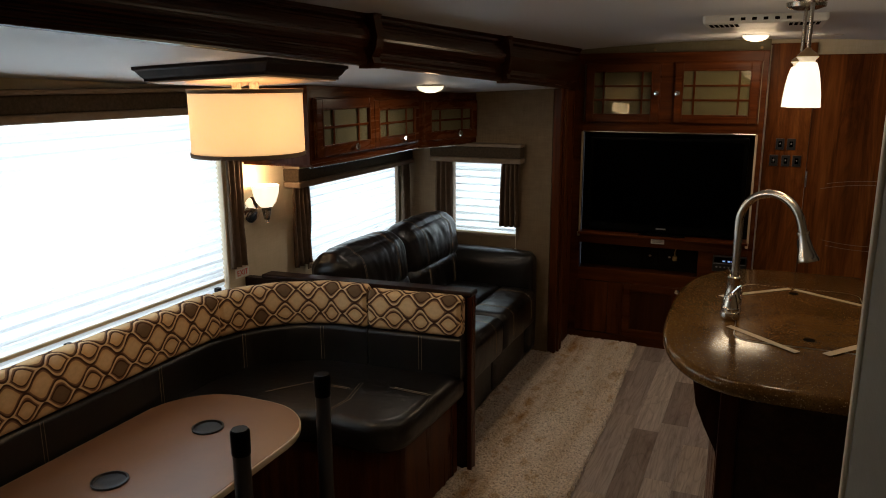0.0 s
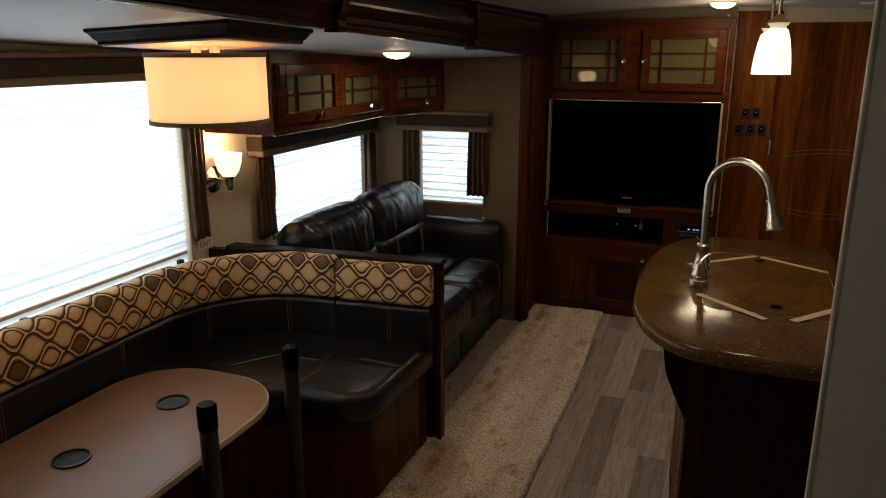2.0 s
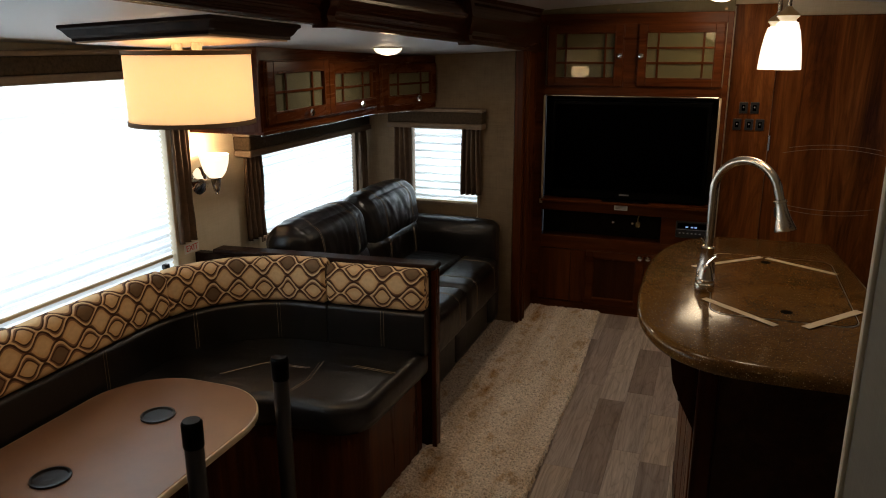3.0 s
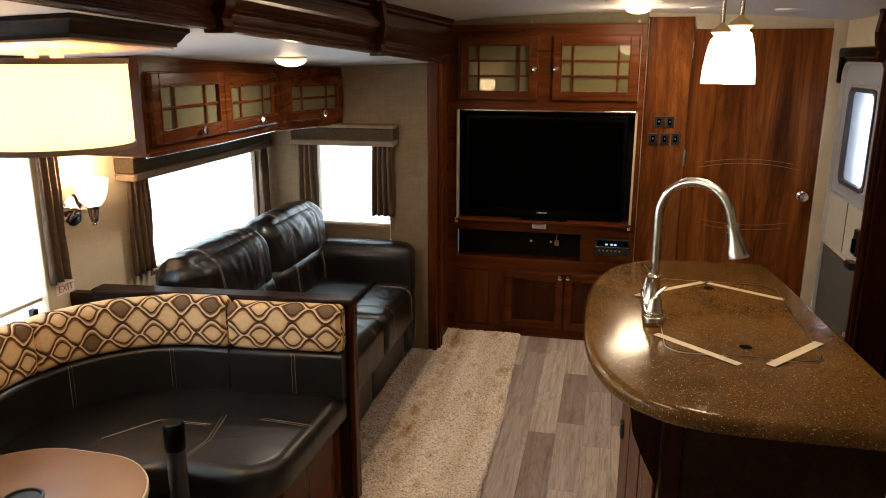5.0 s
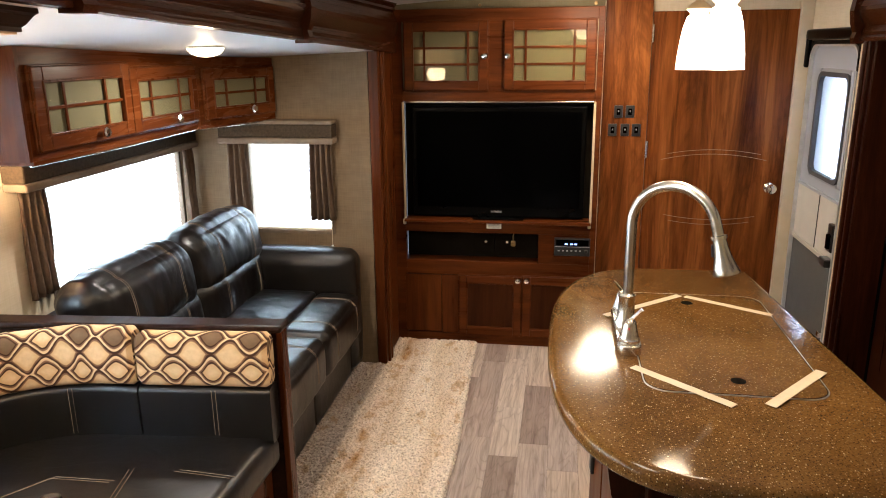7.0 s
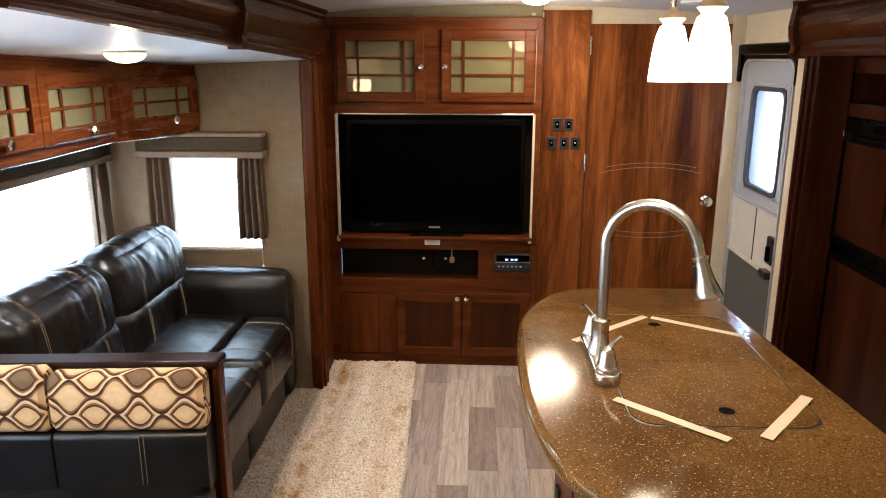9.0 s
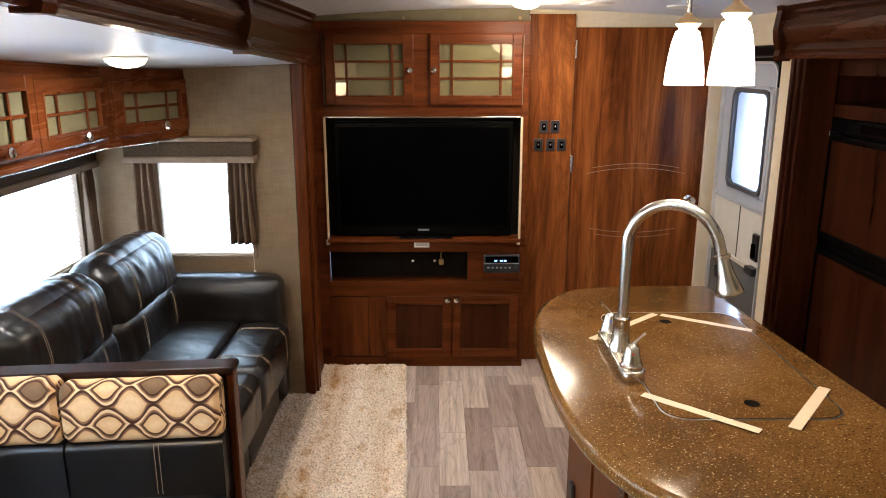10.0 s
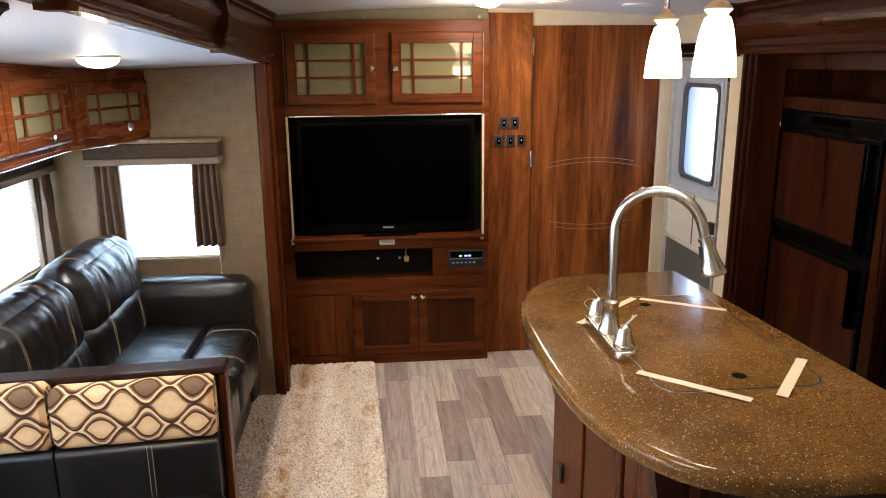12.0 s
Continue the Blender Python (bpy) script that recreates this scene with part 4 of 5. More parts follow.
part("plug", cushion(BM(), (-0.128, 4.58, 0.55), (-0.102, 4.60, 0.58), 0.006, cuts=3), bpy.data.materials["ochre_cord"], t)

# ---- bathroom wall, switches and door ----
b = box(BM(), (0.316, 4.638, 0.0), (0.548, 4.66, 1.808), 0.001)
solo("wall_panel", b, walnut_z, "walnut wall panel carrying the switches", "wall panel", kind="structure")
b = box(BM(), (0.314, 4.628, 0.0), (0.322, 4.64, 1.80), 0.002)
solo("trim_panel_edge", b, cream_trim, "thin pale edge strip beside the cabinet", "trim", kind="structure")
t = thing("door_1", (0.556, 4.655, 0), "walnut bathroom door with two etched arcs, closed", "door", kind="structure")
part("leaf", box(BM(), (0.5500, 4.634, 0.012), (1.2245, 4.659, 1.745), 0.002), walnut_z, t)
for z in (0.20, 1.03, 1.60):
    bm = lathe(BM(), [(0.006, 0), (0.006, 0.085)], (0.552, 4.630, z), seg=10)
    part("hinge", bm, nickel, t)
hd = part("door_handle", lathe(BM(), [(0.026, 0), (0.026, -0.006), (0.010, -0.012), (0.009, -0.03), (0.022, -0.036), (0.026, -0.05), (0.020, -0.062), (0.0, -0.066)], (1.165, 4.634, 0.885), "y", 20), chrome, t, "round chrome door knob", True)
etch = plain("etched_line", (0.20, 0.125, 0.085), 0.6)
for z, up, half in ((1.052, 0.022, 0.225), (1.022, 0.030, 0.255), (0.735, -0.022, 0.225), (0.705, -0.018, 0.2)):
    pts = [(0.885 + half * s, 4.633, z + up * (1 - s * s)) for s in [k / 12 - 1 for k in range(25)]]
    part("etched_arc", tube(BM(), pts, 0.0013, 6), etch, t, "pale etched arc")
b = box(BM(), (1.226, 4.62, 0), (1.285, 4.66, 1.80), 0.004)
solo("trim_door_corner", b, cream_trim, "cream corner trim beside the entry door", "trim", kind="structure")

for x, z in ((0.405, 1.262), (0.462, 1.262), (0.379, 1.170), (0.441, 1.170), (0.497, 1.170)):
    t = thing("light_switch", (x, 4.638, z), "small black rocker switch on the walnut panel", "switch", "switch cluster")
    part("plate", box(BM(), (x - 0.022, 4.630, z - 0.031), (x + 0.022, 4.638, z + 0.031), 0.003), black_plastic, t)
    part("rocker", box(BM(), (x - 0.009, 4.624, z - 0.016), (x + 0.009, 4.631, z + 0.016), 0.002), black_gloss, t, "glossy rocker")
    part("mark", box(BM(), (x - 0.003, 4.6228, z - 0.001), (x + 0.003, 4.6245, z + 0.007), 0.0006), bpy.data.materials["grey_button"], t, "small pale switch mark")


# ---- entry door ----


def rounded_rect_yz(a0, a1, z0, z1, r, n=6):
    pts = []
    for cx, cz, st in ((a1 - r, z1 - r, 0), (a0 + r, z1 - r, 90), (a0 + r, z0 + r, 180), (a1 - r, z0 + r, 270)):
        for k in range(n + 1):
            a = radians(st + 90 * k / n)
            pts.append((cx + r * math.cos(a), cz + r * math.sin(a)))
    return pts


t = thing("door_2", (1.30, 4.28, 0), "off-white entry door with a frosted window and grey screened lower half", "door", kind="structure")
DX = 1.292
part("jamb", frame_rect(BM(), "x", DX - 0.012, (3.955, -0.005), (4.60, 1.60), 0.022, 0.05, 0.003), black_frame, t, "black rubber-edged jamb")
bm = BM()
WY0, WY1, WZ0, WZ1 = 4.055, 4.445, 1.00, 1.46
for lo, hi in (((3.977, 0.93), (WY0, 1.578)), ((WY1, 0.93), (4.578, 1.578)), ((WY0, 0.93), (WY1, WZ0)), ((WY0, WZ1), (WY1, 1.578))):
    flat_box(bm, "x", DX, lo, hi, 0.03)
part("leaf", bm, door_grey, t)
wf = part("window_frame", frame_rect(BM(), "x", DX - 0.008, (WY0 - 0.02, WZ0 - 0.02), (WY1 + 0.02, WZ1 + 0.02), 0.034, 0.02, 0.012), door_grey, t, "rounded grey window surround")
bm = BM()
ring_o, ring_i = rounded_rect_yz(WY0 - 0.004, WY1 + 0.004, WZ0 - 0.004, WZ1 + 0.004, 0.05), rounded_rect_yz(WY0 + 0.016, WY1 - 0.016, WZ0 + 0.016, WZ1 - 0.016, 0.04)
va = [[bm.verts.new((x, y, z)) for y, z in pts] for x in (DX - 0.014, DX + 0.006) for pts in (ring_o, ring_i)]
k = len(ring_o)
for i in range(k):
    j = (i + 1) % k
    for p, q in ((0, 1), (2, 3), (0, 2), (1, 3)):
        bm.faces.new((va[p][i], va[p][j], va[q][j], va[q][i]))
part("gasket", bm, plain("grey_rubber", (0.06, 0.06, 0.068), 0.6), wf, "dark rounded rubber gasket")
part("pane", flat_box(BM(), "x", DX + 0.012, (WY0, WZ0), (WY1, WZ1), 0.005), frosted, wf, "frosted bright pane")
rim_o, rim_i = rounded_rect_yz(3.974, 4.581, 0.012, 1.583, 0.075, 8), rounded_rect_yz(3.984, 4.571, 0.022, 1.573, 0.066, 8)
bm = BM()
va = [[bm.verts.new((x, y, z)) for y, z in pts] for x in (DX - 0.020, DX - 0.002) for pts in (rim_o, rim_i)]
k = len(rim_o)
for i in range(k):
    j = (i + 1) % k
    for p, q in ((0, 1), (2, 3), (0, 2), (1, 3)):
        bm.faces.new((va[p][i], va[p][j], va[q][j], va[q][i]))
part("rim", bm, plain("silver_door_rim", (0.60, 0.60, 0.60), 0.35, 0.6), t, "silver rounded rim of the door leaf")
for start, corner in ((0, (4.583, 1.585)), (9, (3.972, 1.585))):
    bm = BM()
    arc = rim_o[start:start + 9]
    near = [bm.verts.new((DX - 0.012, y, z)) for y, z in arc + [corner]]
    back = [bm.verts.new((DX - 0.002, y, z)) for y, z in arc + [corner]]
    bm.faces.new(near)
    bm.faces.new(back[::-1])
    for i in range(10):
        bm.faces.new((near[i], near[(i + 1) % 10], back[(i + 1) % 10], back[i]))
    part("corner_fill", bm, black_frame, t, "black rubber corner")
part("middle_panel", flat_box(BM(), "x", DX - 0.004, (3.977, 0.672), (4.578, 0.93), 0.03, 0.004), door_white, t, "off-white latch panel")
part("panel_joint", flat_box(BM(), "x", DX - 0.0055, (4.25, 0.68), (4.258, 0.925), 0.003), black_frame, t)
part("mid_rail", flat_box(BM(), "x", DX - 0.010, (3.977, 0.655), (4.578, 0.676), 0.02, 0.003), door_white, t)
part("top_rail", flat_box(BM(), "x", DX - 0.010, (3.977, 0.925), (4.578, 0.938), 0.02, 0.003), door_grey, t)
part("lower_screen", flat_box(BM(), "x", DX, (3.977, 0.02), (4.578, 0.66), 0.02), screen_grey, t, "grey screened lower half")
lt = part("latch", box(BM(), (1.268, 3.995, 0.72), (1.290, 4.055, 0.84), 0.005), black_plastic, t, "black slam latch")
part("latch_paddle", box(BM(), (1.255, 4.005, 0.735), (1.27, 4.03, 0.80), 0.004), black_gloss, lt)
part("lower_latch", box(BM(), (1.25, 3.99, 0.655), (1.288, 4.07, 0.69), 0.006), black_plastic, t)
part("foot_catch", box(BM(), (1.262, 3.99, 0.335), (1.29, 4.02, 0.36), 0.004), chrome, t)
b = box(BM(), (1.262, 3.795, 0), (1.285, 3.935, 1.60), 0.004)
solo("trim_door_side", b, cream_trim, "cream pilaster between entry door and jamb", "trim", kind="structure")
b = BM()
box(b, (1.258, 3.925, 1.602), (1.285, 4.635, 1.650), 0.012, 3)
box(b, (1.260, 3.928, 1.475), (1.285, 3.958, 1.625), 0.010, 3)
box(b, (1.260, 4.602, 1.475), (1.285, 4.632, 1.625), 0.010, 3)
solo("trim_door_head", b, black_frame, "black rain rail above the entry door", "trim", kind="structure")

# ---- refrigerator and kitchen edge ----
t = thing("refrigerator", (1.30, 3.27, 0), "black-framed two-door refrigerator with shade-darkened cherry panels", "refrigerator")
part("body", box(BM(), (1.315, 2.95, 0.06), (1.80, 3.58, 1.385)), black_frame, t)
for z0, z1 in ((0.10, 0.905), (0.945, 1.325)):
    d = part("door", frame_rect(BM(), "x", 1.315, (2.962, z0), (3.575, z1), 0.022, -0.022, 0.004), black_frame, t)
    # panel and cabinet wood below use the cherry with shade put into its colour
    part("panel", flat_box(BM(), "x", 1.314, (2.984, z0 + 0.022), (3.553, z1 - 0.022), -0.010), cherry_shaded, d, "cherry door panel with shade in its colour")
    hz = (0.70, 0.90) if z0 < 0.5 else (0.955, 1.31)
    part("handle", box(BM(), (1.268, 2.985, hz[0]), (1.296, 3.012, hz[1]), 0.006), black_gloss, d, "black pull handle")
part("control_strip", box(BM(), (1.298, 2.962, 1.332), (1.32, 3.575, 1.384), 0.005), black_frame, t)
part("control_panel", box(BM(), (1.2955, 3.13, 1.347), (1.299, 3.36, 1.372), 0.001), black_gloss, t)
part("hinge_cap", box(BM(), (1.29, 3.55, 1.320), (1.31, 3.575, 1.340), 0.002), chrome, t)
t = thing("fridge_cabinet", (1.30, 3.27, 0), "shade-darkened cherry cabinet round the refrigerator with an open cubby above", "cabinet")
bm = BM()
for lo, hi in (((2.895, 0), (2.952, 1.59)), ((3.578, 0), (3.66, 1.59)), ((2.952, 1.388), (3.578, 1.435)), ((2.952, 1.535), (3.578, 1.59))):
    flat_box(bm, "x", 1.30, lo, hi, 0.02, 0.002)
part("face_frame", bm, cherry_shaded, t)
part("side_panel", box(BM(), (1.32, 2.90, 0), (1.84, 2.93, 1.59)), cherry_shaded, t)
part("cubby_back", box(BM(), (1.50, 2.93, 1.40), (1.52, 3.60, 1.59)), cherry_shaded, t)
part("cubby_floor", box(BM(), (1.32, 2.93, 1.40), (1.50, 3.58, 1.434)), cherry_shaded, t)
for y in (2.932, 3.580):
    part("cubby_side", box(BM(), (1.3205, y, 1.4345), (1.4995, y + 0.012, 1.589)), cherry_shaded, t)
part("cubby_top", box(BM(), (1.3205, 2.945, 1.578), (1.4995, 3.579, 1.5895)), cherry_shaded, t)
t = thing("kitchen_cabinet", (1.4, 2.2, 0), "dark kitchen base cabinet with a black range front", "cabinet")
part("body", box(BM(), (1.345, 1.34, 0.0), (1.85, 2.885, 0.865), 0.003), cherry_shaded, t)
part("range_front", box(BM(), (1.325, 2.30, 0.12), (1.347, 2.87, 0.86), 0.004), black_gloss, t, "black glass range front")
for z in (0.82, 0.76):
    part("range_bar", box(BM(), (1.312, 2.32, z), (1.326, 2.85, z + 0.012), 0.003), black_plastic, t)
b = box(BM(), (1.315, 1.34, 0.867), (1.85, 2.888, 0.905), 0.008)
solo("kitchen_worktop", b, stone_mat, "brown speckled kitchen worktop", "worktop")

# ---- island ----
CX, CY, HALF = 0.45, 2.43, 0.612


def island_outline(inset=0.0, n=72):
    """A half-oval on the living-room side, straight on the kitchen side."""
    a, bb, e = 0.346 - inset, HALF - inset, 2.75
    pts = []
    for i in range(n + 1):
        th = math.pi / 2 + math.pi * i / n
        c, s = math.cos(th), math.sin(th)
        pts.append((CX - a * abs(c) ** (2 / e), CY + bb * math.copysign(abs(s) ** (2 / e), s)))
    near, far = (0.80 - inset, CY - bb), (0.70 - inset, CY + bb)
    return pts + [near, far]


def rounded_slab(bm, outline_at, z0, z1, r, steps=5):
    """A slab with a bullnose: rings of the outline drawn in by a quarter circle at top and bottom."""
    rings = []
    for k in range(steps + 1):
        t = math.pi / 2 * k / steps
        rings.append((r * (1 - math.sin(t)), z0 + r * (1 - math.cos(t))))
    for k in range(steps + 1):
        t = math.pi / 2 * k / steps
        rings.append((r * (1 - math.cos(t)), z1 - r * (1 - math.sin(t))))
    loops = [[bm.verts.new((x, y, z)) for x, y in outline_at(i)] for i, z in rings]
    k = len(loops[0])
    for a, b2 in zip(loops, loops[1:]):
        for i in range(k):
            bm.faces.new((a[i], a[(i + 1) % k], b2[(i + 1) % k], b2[i]))
    bm.faces.new(loops[0][::-1])
    bm.faces.new(loops[-1])
    return bm


solo("island_worktop", rounded_slab(BM(), island_outline, 0.868, 0.911, 0.018), stone_mat, "brown speckled half-oval island worktop with a bullnose edge", "worktop", smooth=True)

base = thing("kitchen_island", (0.5, 2.43, 0), "dark cherry island base with corbels and a recessed end", "island")
part("body", box(BM(), (0.245, 1.97, 0.0), (0.70, 2.80, 0.866), 0.003), cherry_z, base)
for y in (2.03, 2.28, 2.53):
    part("side_panel", flat_box(BM(), "x", 0.245, (y, 0.10), (y + 0.23, 0.84), -0.010, 0.003), cherry_z, base)
part("kick_board", box(BM(), (0.235, 1.97, 0.0), (0.246, 2.80, 0.08), 0.002), cherry_shaded, base)
for y in (1.99, 2.78):
    bm = BM()
    pr = [(0.245, 0.866), (0.165, 0.866), (0.165, 0.845), (0.175, 0.78), (0.20, 0.72), (0.23, 0.66), (0.245, 0.60)]
    a = [bm.verts.new((x, y - 0.018, z)) for x, z in pr]
    c = [bm.verts.new((x, y + 0.018, z)) for x, z in pr]
    bm.faces.new(a)
    bm.faces.new(c)
    for i in range(len(pr)):
        j = (i + 1) % len(pr)
        bm.faces.new((a[i], a[j], c[j], c[i]))
    part("corbel", bm, cherry_shaded, base, "curved cherry corbel under the overhang")
part("end_panel", box(BM(), (0.28, 1.945, 0.0), (0.70, 1.972, 0.866), 0.003), espresso, base, "dark end panel")
part("corner_post", box(BM(), (0.235, 1.94, 0.0), (0.282, 1.974, 0.866), 0.004), cherry_shaded, base)
part("outlet", box(BM(), (0.224, 2.665, 0.39), (0.236, 2.705, 0.445), 0.006), black_plastic, base, "black socket on the island's side")
# the base stands a little out of square under the slab
for ob in base.children_recursive:
    for v in ob.data.vertices:
        v.co.x += 0.058 * (2.80 - (v.co.y + base.location.y)) / 0.85

# sink cover set flush in the slab, with a thin dark joint and two finger holes


def rounded_rect(x0, x1, y0, y1, r, n=6):
    pts = []
    for cx, cy, a0 in ((x1 - r, y1 - r, 0), (x0 + r, y1 - r, 90), (x0 + r, y0 + r, 180), (x1 - r, y0 + r, 270)):
        for k in range(n + 1):
            a = radians(a0 + 90 * k / n)
            pts.append((cx + r * math.cos(a), cy + r * math.sin(a)))
    return pts


sink = thing("sink_cover", (0.48, 2.47, 0.912), "two-piece speckled sink cover set in a steel-rimmed sink", "sink cover")
part("rim", prism(BM(), rounded_rect(0.3038, 0.6668, 2.1483, 2.7772, 0.05), 0.9112, 0.9130), brushed("satin_steel", (0.72, 0.70, 0.67), 0.34), sink, "thin steel sink rim")
part("joint", prism(BM(), rounded_rect(0.3058, 0.6648, 2.1503, 2.7752, 0.05), 0.9126, 0.9132), hidden_dark, sink, "dark joint round the cover")
whole_board = rounded_rect(0.3074, 0.6626, 2.1524, 2.7726, 0.0485)
for side in (-1, 1):
    half = [(x, y) for x, y in whole_board if (y - 2.4625) * side > 0]
    if side > 0:
        half += [(0.3074, 2.4630), (0.6626, 2.4630)]
    else:
        half = [(0.3074, 2.4620)] + half + [(0.6626, 2.4620)]
    part("board", prism(BM(), half, 0.9132, 0.9138), stone_mat, sink, "speckled cover board")
# discs on the boards, coloured near-black for the shade inside the holes
for x, y in ((0.497, 2.215), (0.468, 2.70)):
    part("finger_hole", lathe(BM(), [(0.0, 0.9139), (0.0155, 0.9139), (0.0155, 0.9142), (0.0, 0.9142)], (x, y, 0), seg=20), hidden_dark, sink, "dark disc for the shade in a finger hole")


def tape(p, q, wide, label):
    p, q = Vector((*p, 0)), Vector((*q, 0))
    d = (q - p).normalized()
    nrm = Vector((-d.y, d.x, 0)) * wide / 2
    bm = BM()
    k = 10
    up, lo = [], []
    for i in range(k + 1):
        c = p + (q - p) * i / k
        w = 0.0009 * noise.noise(Vector((c.x * 40, c.y * 40, wide)))
        for side in (1, -1):
            up.append(bm.verts.new(c + nrm * side + Vector((w, w, 0.9152))))
            lo.append(bm.verts.new(c + nrm * side + Vector((w, w, 0.9143))))
    for i in range(k):
        a, b2, c2, d2 = 2 * i, 2 * i + 1, 2 * i + 3, 2 * i + 2
        bm.faces.new((up[a], up[b2], up[c2], up[d2]))
        bm.faces.new((lo[a], lo[d2], lo[c2], lo[b2]))
        bm.faces.new((up[a], up[d2], lo[d2], lo[a]))
        bm.faces.new((up[b2], lo[b2], lo[c2], up[c2]))
    for i in (0, 2 * k):
        bm.faces.new((up[i], up[i + 1], lo[i + 1], lo[i]))
    solo("tape_strip", bm, tape_mat, label, "tape", "tape strips")


tape((0.288, 2.258), (0.465, 2.098), 0.021, "masking tape strip across the sink's near corner")
tape((0.533, 2.108), (0.680, 2.285), 0.023, "short masking tape strip across the sink corner")
tape((0.246, 2.572), (0.457, 2.760), 0.019, "masking tape strip running under the faucet")
tape((0.472, 2.753), (0.668, 2.628), 0.019, "masking tape strip across the sink's far corner")

# ---- faucet ----
fx, fy = 0.286, 2.452
t = thing("faucet", (fx, fy, 0.912), "brushed nickel gooseneck faucet with pull-down spray and two levers", "faucet")
bm = BM()
rounded_slab(bm, lambda i: rounded_rect(fx - 0.027 + i, fx + 0.027 - i, fy - 0.138 + i, fy + 0.132 - i, 0.022 - i if i < 0.02 else 0.008), 0.9115, 0.937, 0.004, 3)
part("deck_plate", bm, nickel, t, "", True)
part("collar", lathe(BM(), [(0.027, 0.937), (0.026, 0.945), (0.021, 0.955), (0.0195, 0.985), (0.0185, 1.005), (0.0205, 1.008), (0.0205, 1.014), (0.0165, 1.018)], (fx, fy, 0), seg=24), nickel, t, "", True)
R, zc = 0.0985, 1.187
dx, dy = 0.86, -0.51
pts = [(fx + 0.002, fy, 1.01 + (zc - 1.01) * k / 4) for k in range(5)]
for k in range(1, 19):
    a = math.pi - math.radians(168) * k / 18
    pts.append((fx + 0.002 + dx * (R + R * math.cos(a)), fy + dy * (R + R * math.cos(a)), zc + R * math.sin(a)))
d = (Vector(pts[-1]) - Vector(pts[-2])).normalized()
pts.append(tuple(Vector(pts[-1]) + d * 0.024))
part("spout", tube(BM(), pts, 0.0122, 16), nickel, t, "tall arched spout", True)
end = Vector(pts[-1])
sp = [end + d * h for h in (-0.005, -0.004, 0.003, 0.004, 0.02, 0.045, 0.066, 0.078, 0.082)]
hd = part("spray_head", tube(BM(), sp, [0.0125, 0.0175, 0.0175, 0.0145, 0.0155, 0.0195, 0.0255, 0.0295, 0.0285], 24), nickel, t, "flared pull-down spray head", True)
part("spray_button", tube(BM(), [end + d * 0.018 + Vector((-0.014, 0.006, 0)), end + d * 0.045 + Vector((-0.018, 0.007, 0))], 0.005, 8), black_plastic, hd, "black spray button")
for s in (-1, 1):
    yy = fy + s * 0.104
    h = part("handle", lathe(BM(), [(0.0245, 0.936), (0.0245, 0.944), (0.0225, 0.946), (0.0215, 0.951), (0.017, 0.968), (0.0145, 0.979), (0.0125, 0.985), (0.007, 0.990), (0.0, 0.991)], (fx, yy, 0), seg=24), nickel, t, "bell-shaped lever handle", True)
    part("lever", tube(BM(), [(fx, yy, 0.984), (fx - s * 0.008, yy - 0.002, 0.996), (fx - s * 0.019, yy - 0.005, 1.010), (fx - s * 0.025, yy - 0.006, 1.016)], [0.0058, 0.0046, 0.0040, 0.0044], 10), chrome, h, "short lever")
    part("temperature_dot", lathe(BM(), [(0.0026, 0.968), (0.0026, 0.974), (0.0, 0.975)], (fx - 0.002, yy - 0.0140, 0), seg=10), plain("red_dot" if s < 0 else "blue_dot", (0.5, 0.03, 0.02) if s < 0 else (0.05, 0.1, 0.4), 0.4), h)

# ---- lamps ----


def pendant(x, y, zb):
    t = thing("pendant_lamp", (x, y, arch(x)), "lit pendant lamp with a bell-shaped opal glass shade on a rod", "pendant lamp", "island pendants")
    prof = [(0.0, 0.119), (0.019, 0.119), (0.0255, 0.115), (0.0325, 0.092), (0.0380, 0.060), (0.0415, 0.030), (0.0435, 0.0), (0.0410, 0.0), (0.0390, 0.030), (0.0355, 0.060), (0.0300, 0.090), (0.023, 0.112), (0.0, 0.115)]
    part("shade", lathe(BM(), prof, (x, y, zb), seg=36), glass_lit, t, "glowing opal glass bell", True)
    part("collar", lathe(BM(), [(0.0, 0.118), (0.0195, 0.1185), (0.0200, 0.123), (0.0280, 0.1315), (0.0255, 0.1330), (0.0, 0.131)], (x, y, zb), seg=28), collar_lit, t, "flared glass collar", True)
    part("cap", lathe(BM(), [(0.0265, 0.1325), (0.0255, 0.137), (0.0180, 0.144), (0.0105, 0.149), (0.0070, 0.155), (0.0, 0.155)], (x, y, zb), seg=24), brushed("warm_brass_nickel", (0.55, 0.40, 0.22), 0.34), t, "brass cone cap", True)
    part("rod", tube(BM(), [(x, y, zb + 0.148), (x, y, arch(x) - 0.01)], 0.0055, 10), nickel, t)
    part("canopy", lathe(BM(), [(0.055, arch(x) + 0.002), (0.053, arch(x) - 0.012), (0.03, arch(x) - 0.02), (0.0, arch(x) - 0.022)], (x, y, 0), seg=24), nickel, t, "", True)
    bulb("bulb_pendant", (x, y, zb - 0.03), 3.6, 0.06)


pendant(0.418, 2.55, 1.531)
pendant(0.426, 2.3, 1.538)


def dome(x, y, z, label):
    t = thing("dome_light", (x, y, z), label, "ceiling light", "dome lights")
    part("ring", lathe(BM(), [(0.062, 0.003), (0.063, -0.003), (0.060, -0.006), (0.055, -0.005)], (x, y, z), seg=32), white_plastic, t, "", True)
    part("lens", lathe(BM(), [(0.0615, -0.004), (0.059, -0.013), (0.048, -0.024), (0.026, -0.032), (0.0, -0.035)], (x, y, z), seg=32), dome_lit, t, "glowing frosted lens", True)


dome(-1.082, 3.181, slide_z(-1.082, 3.181), "lit frosted dome light on the slide-out ceiling")
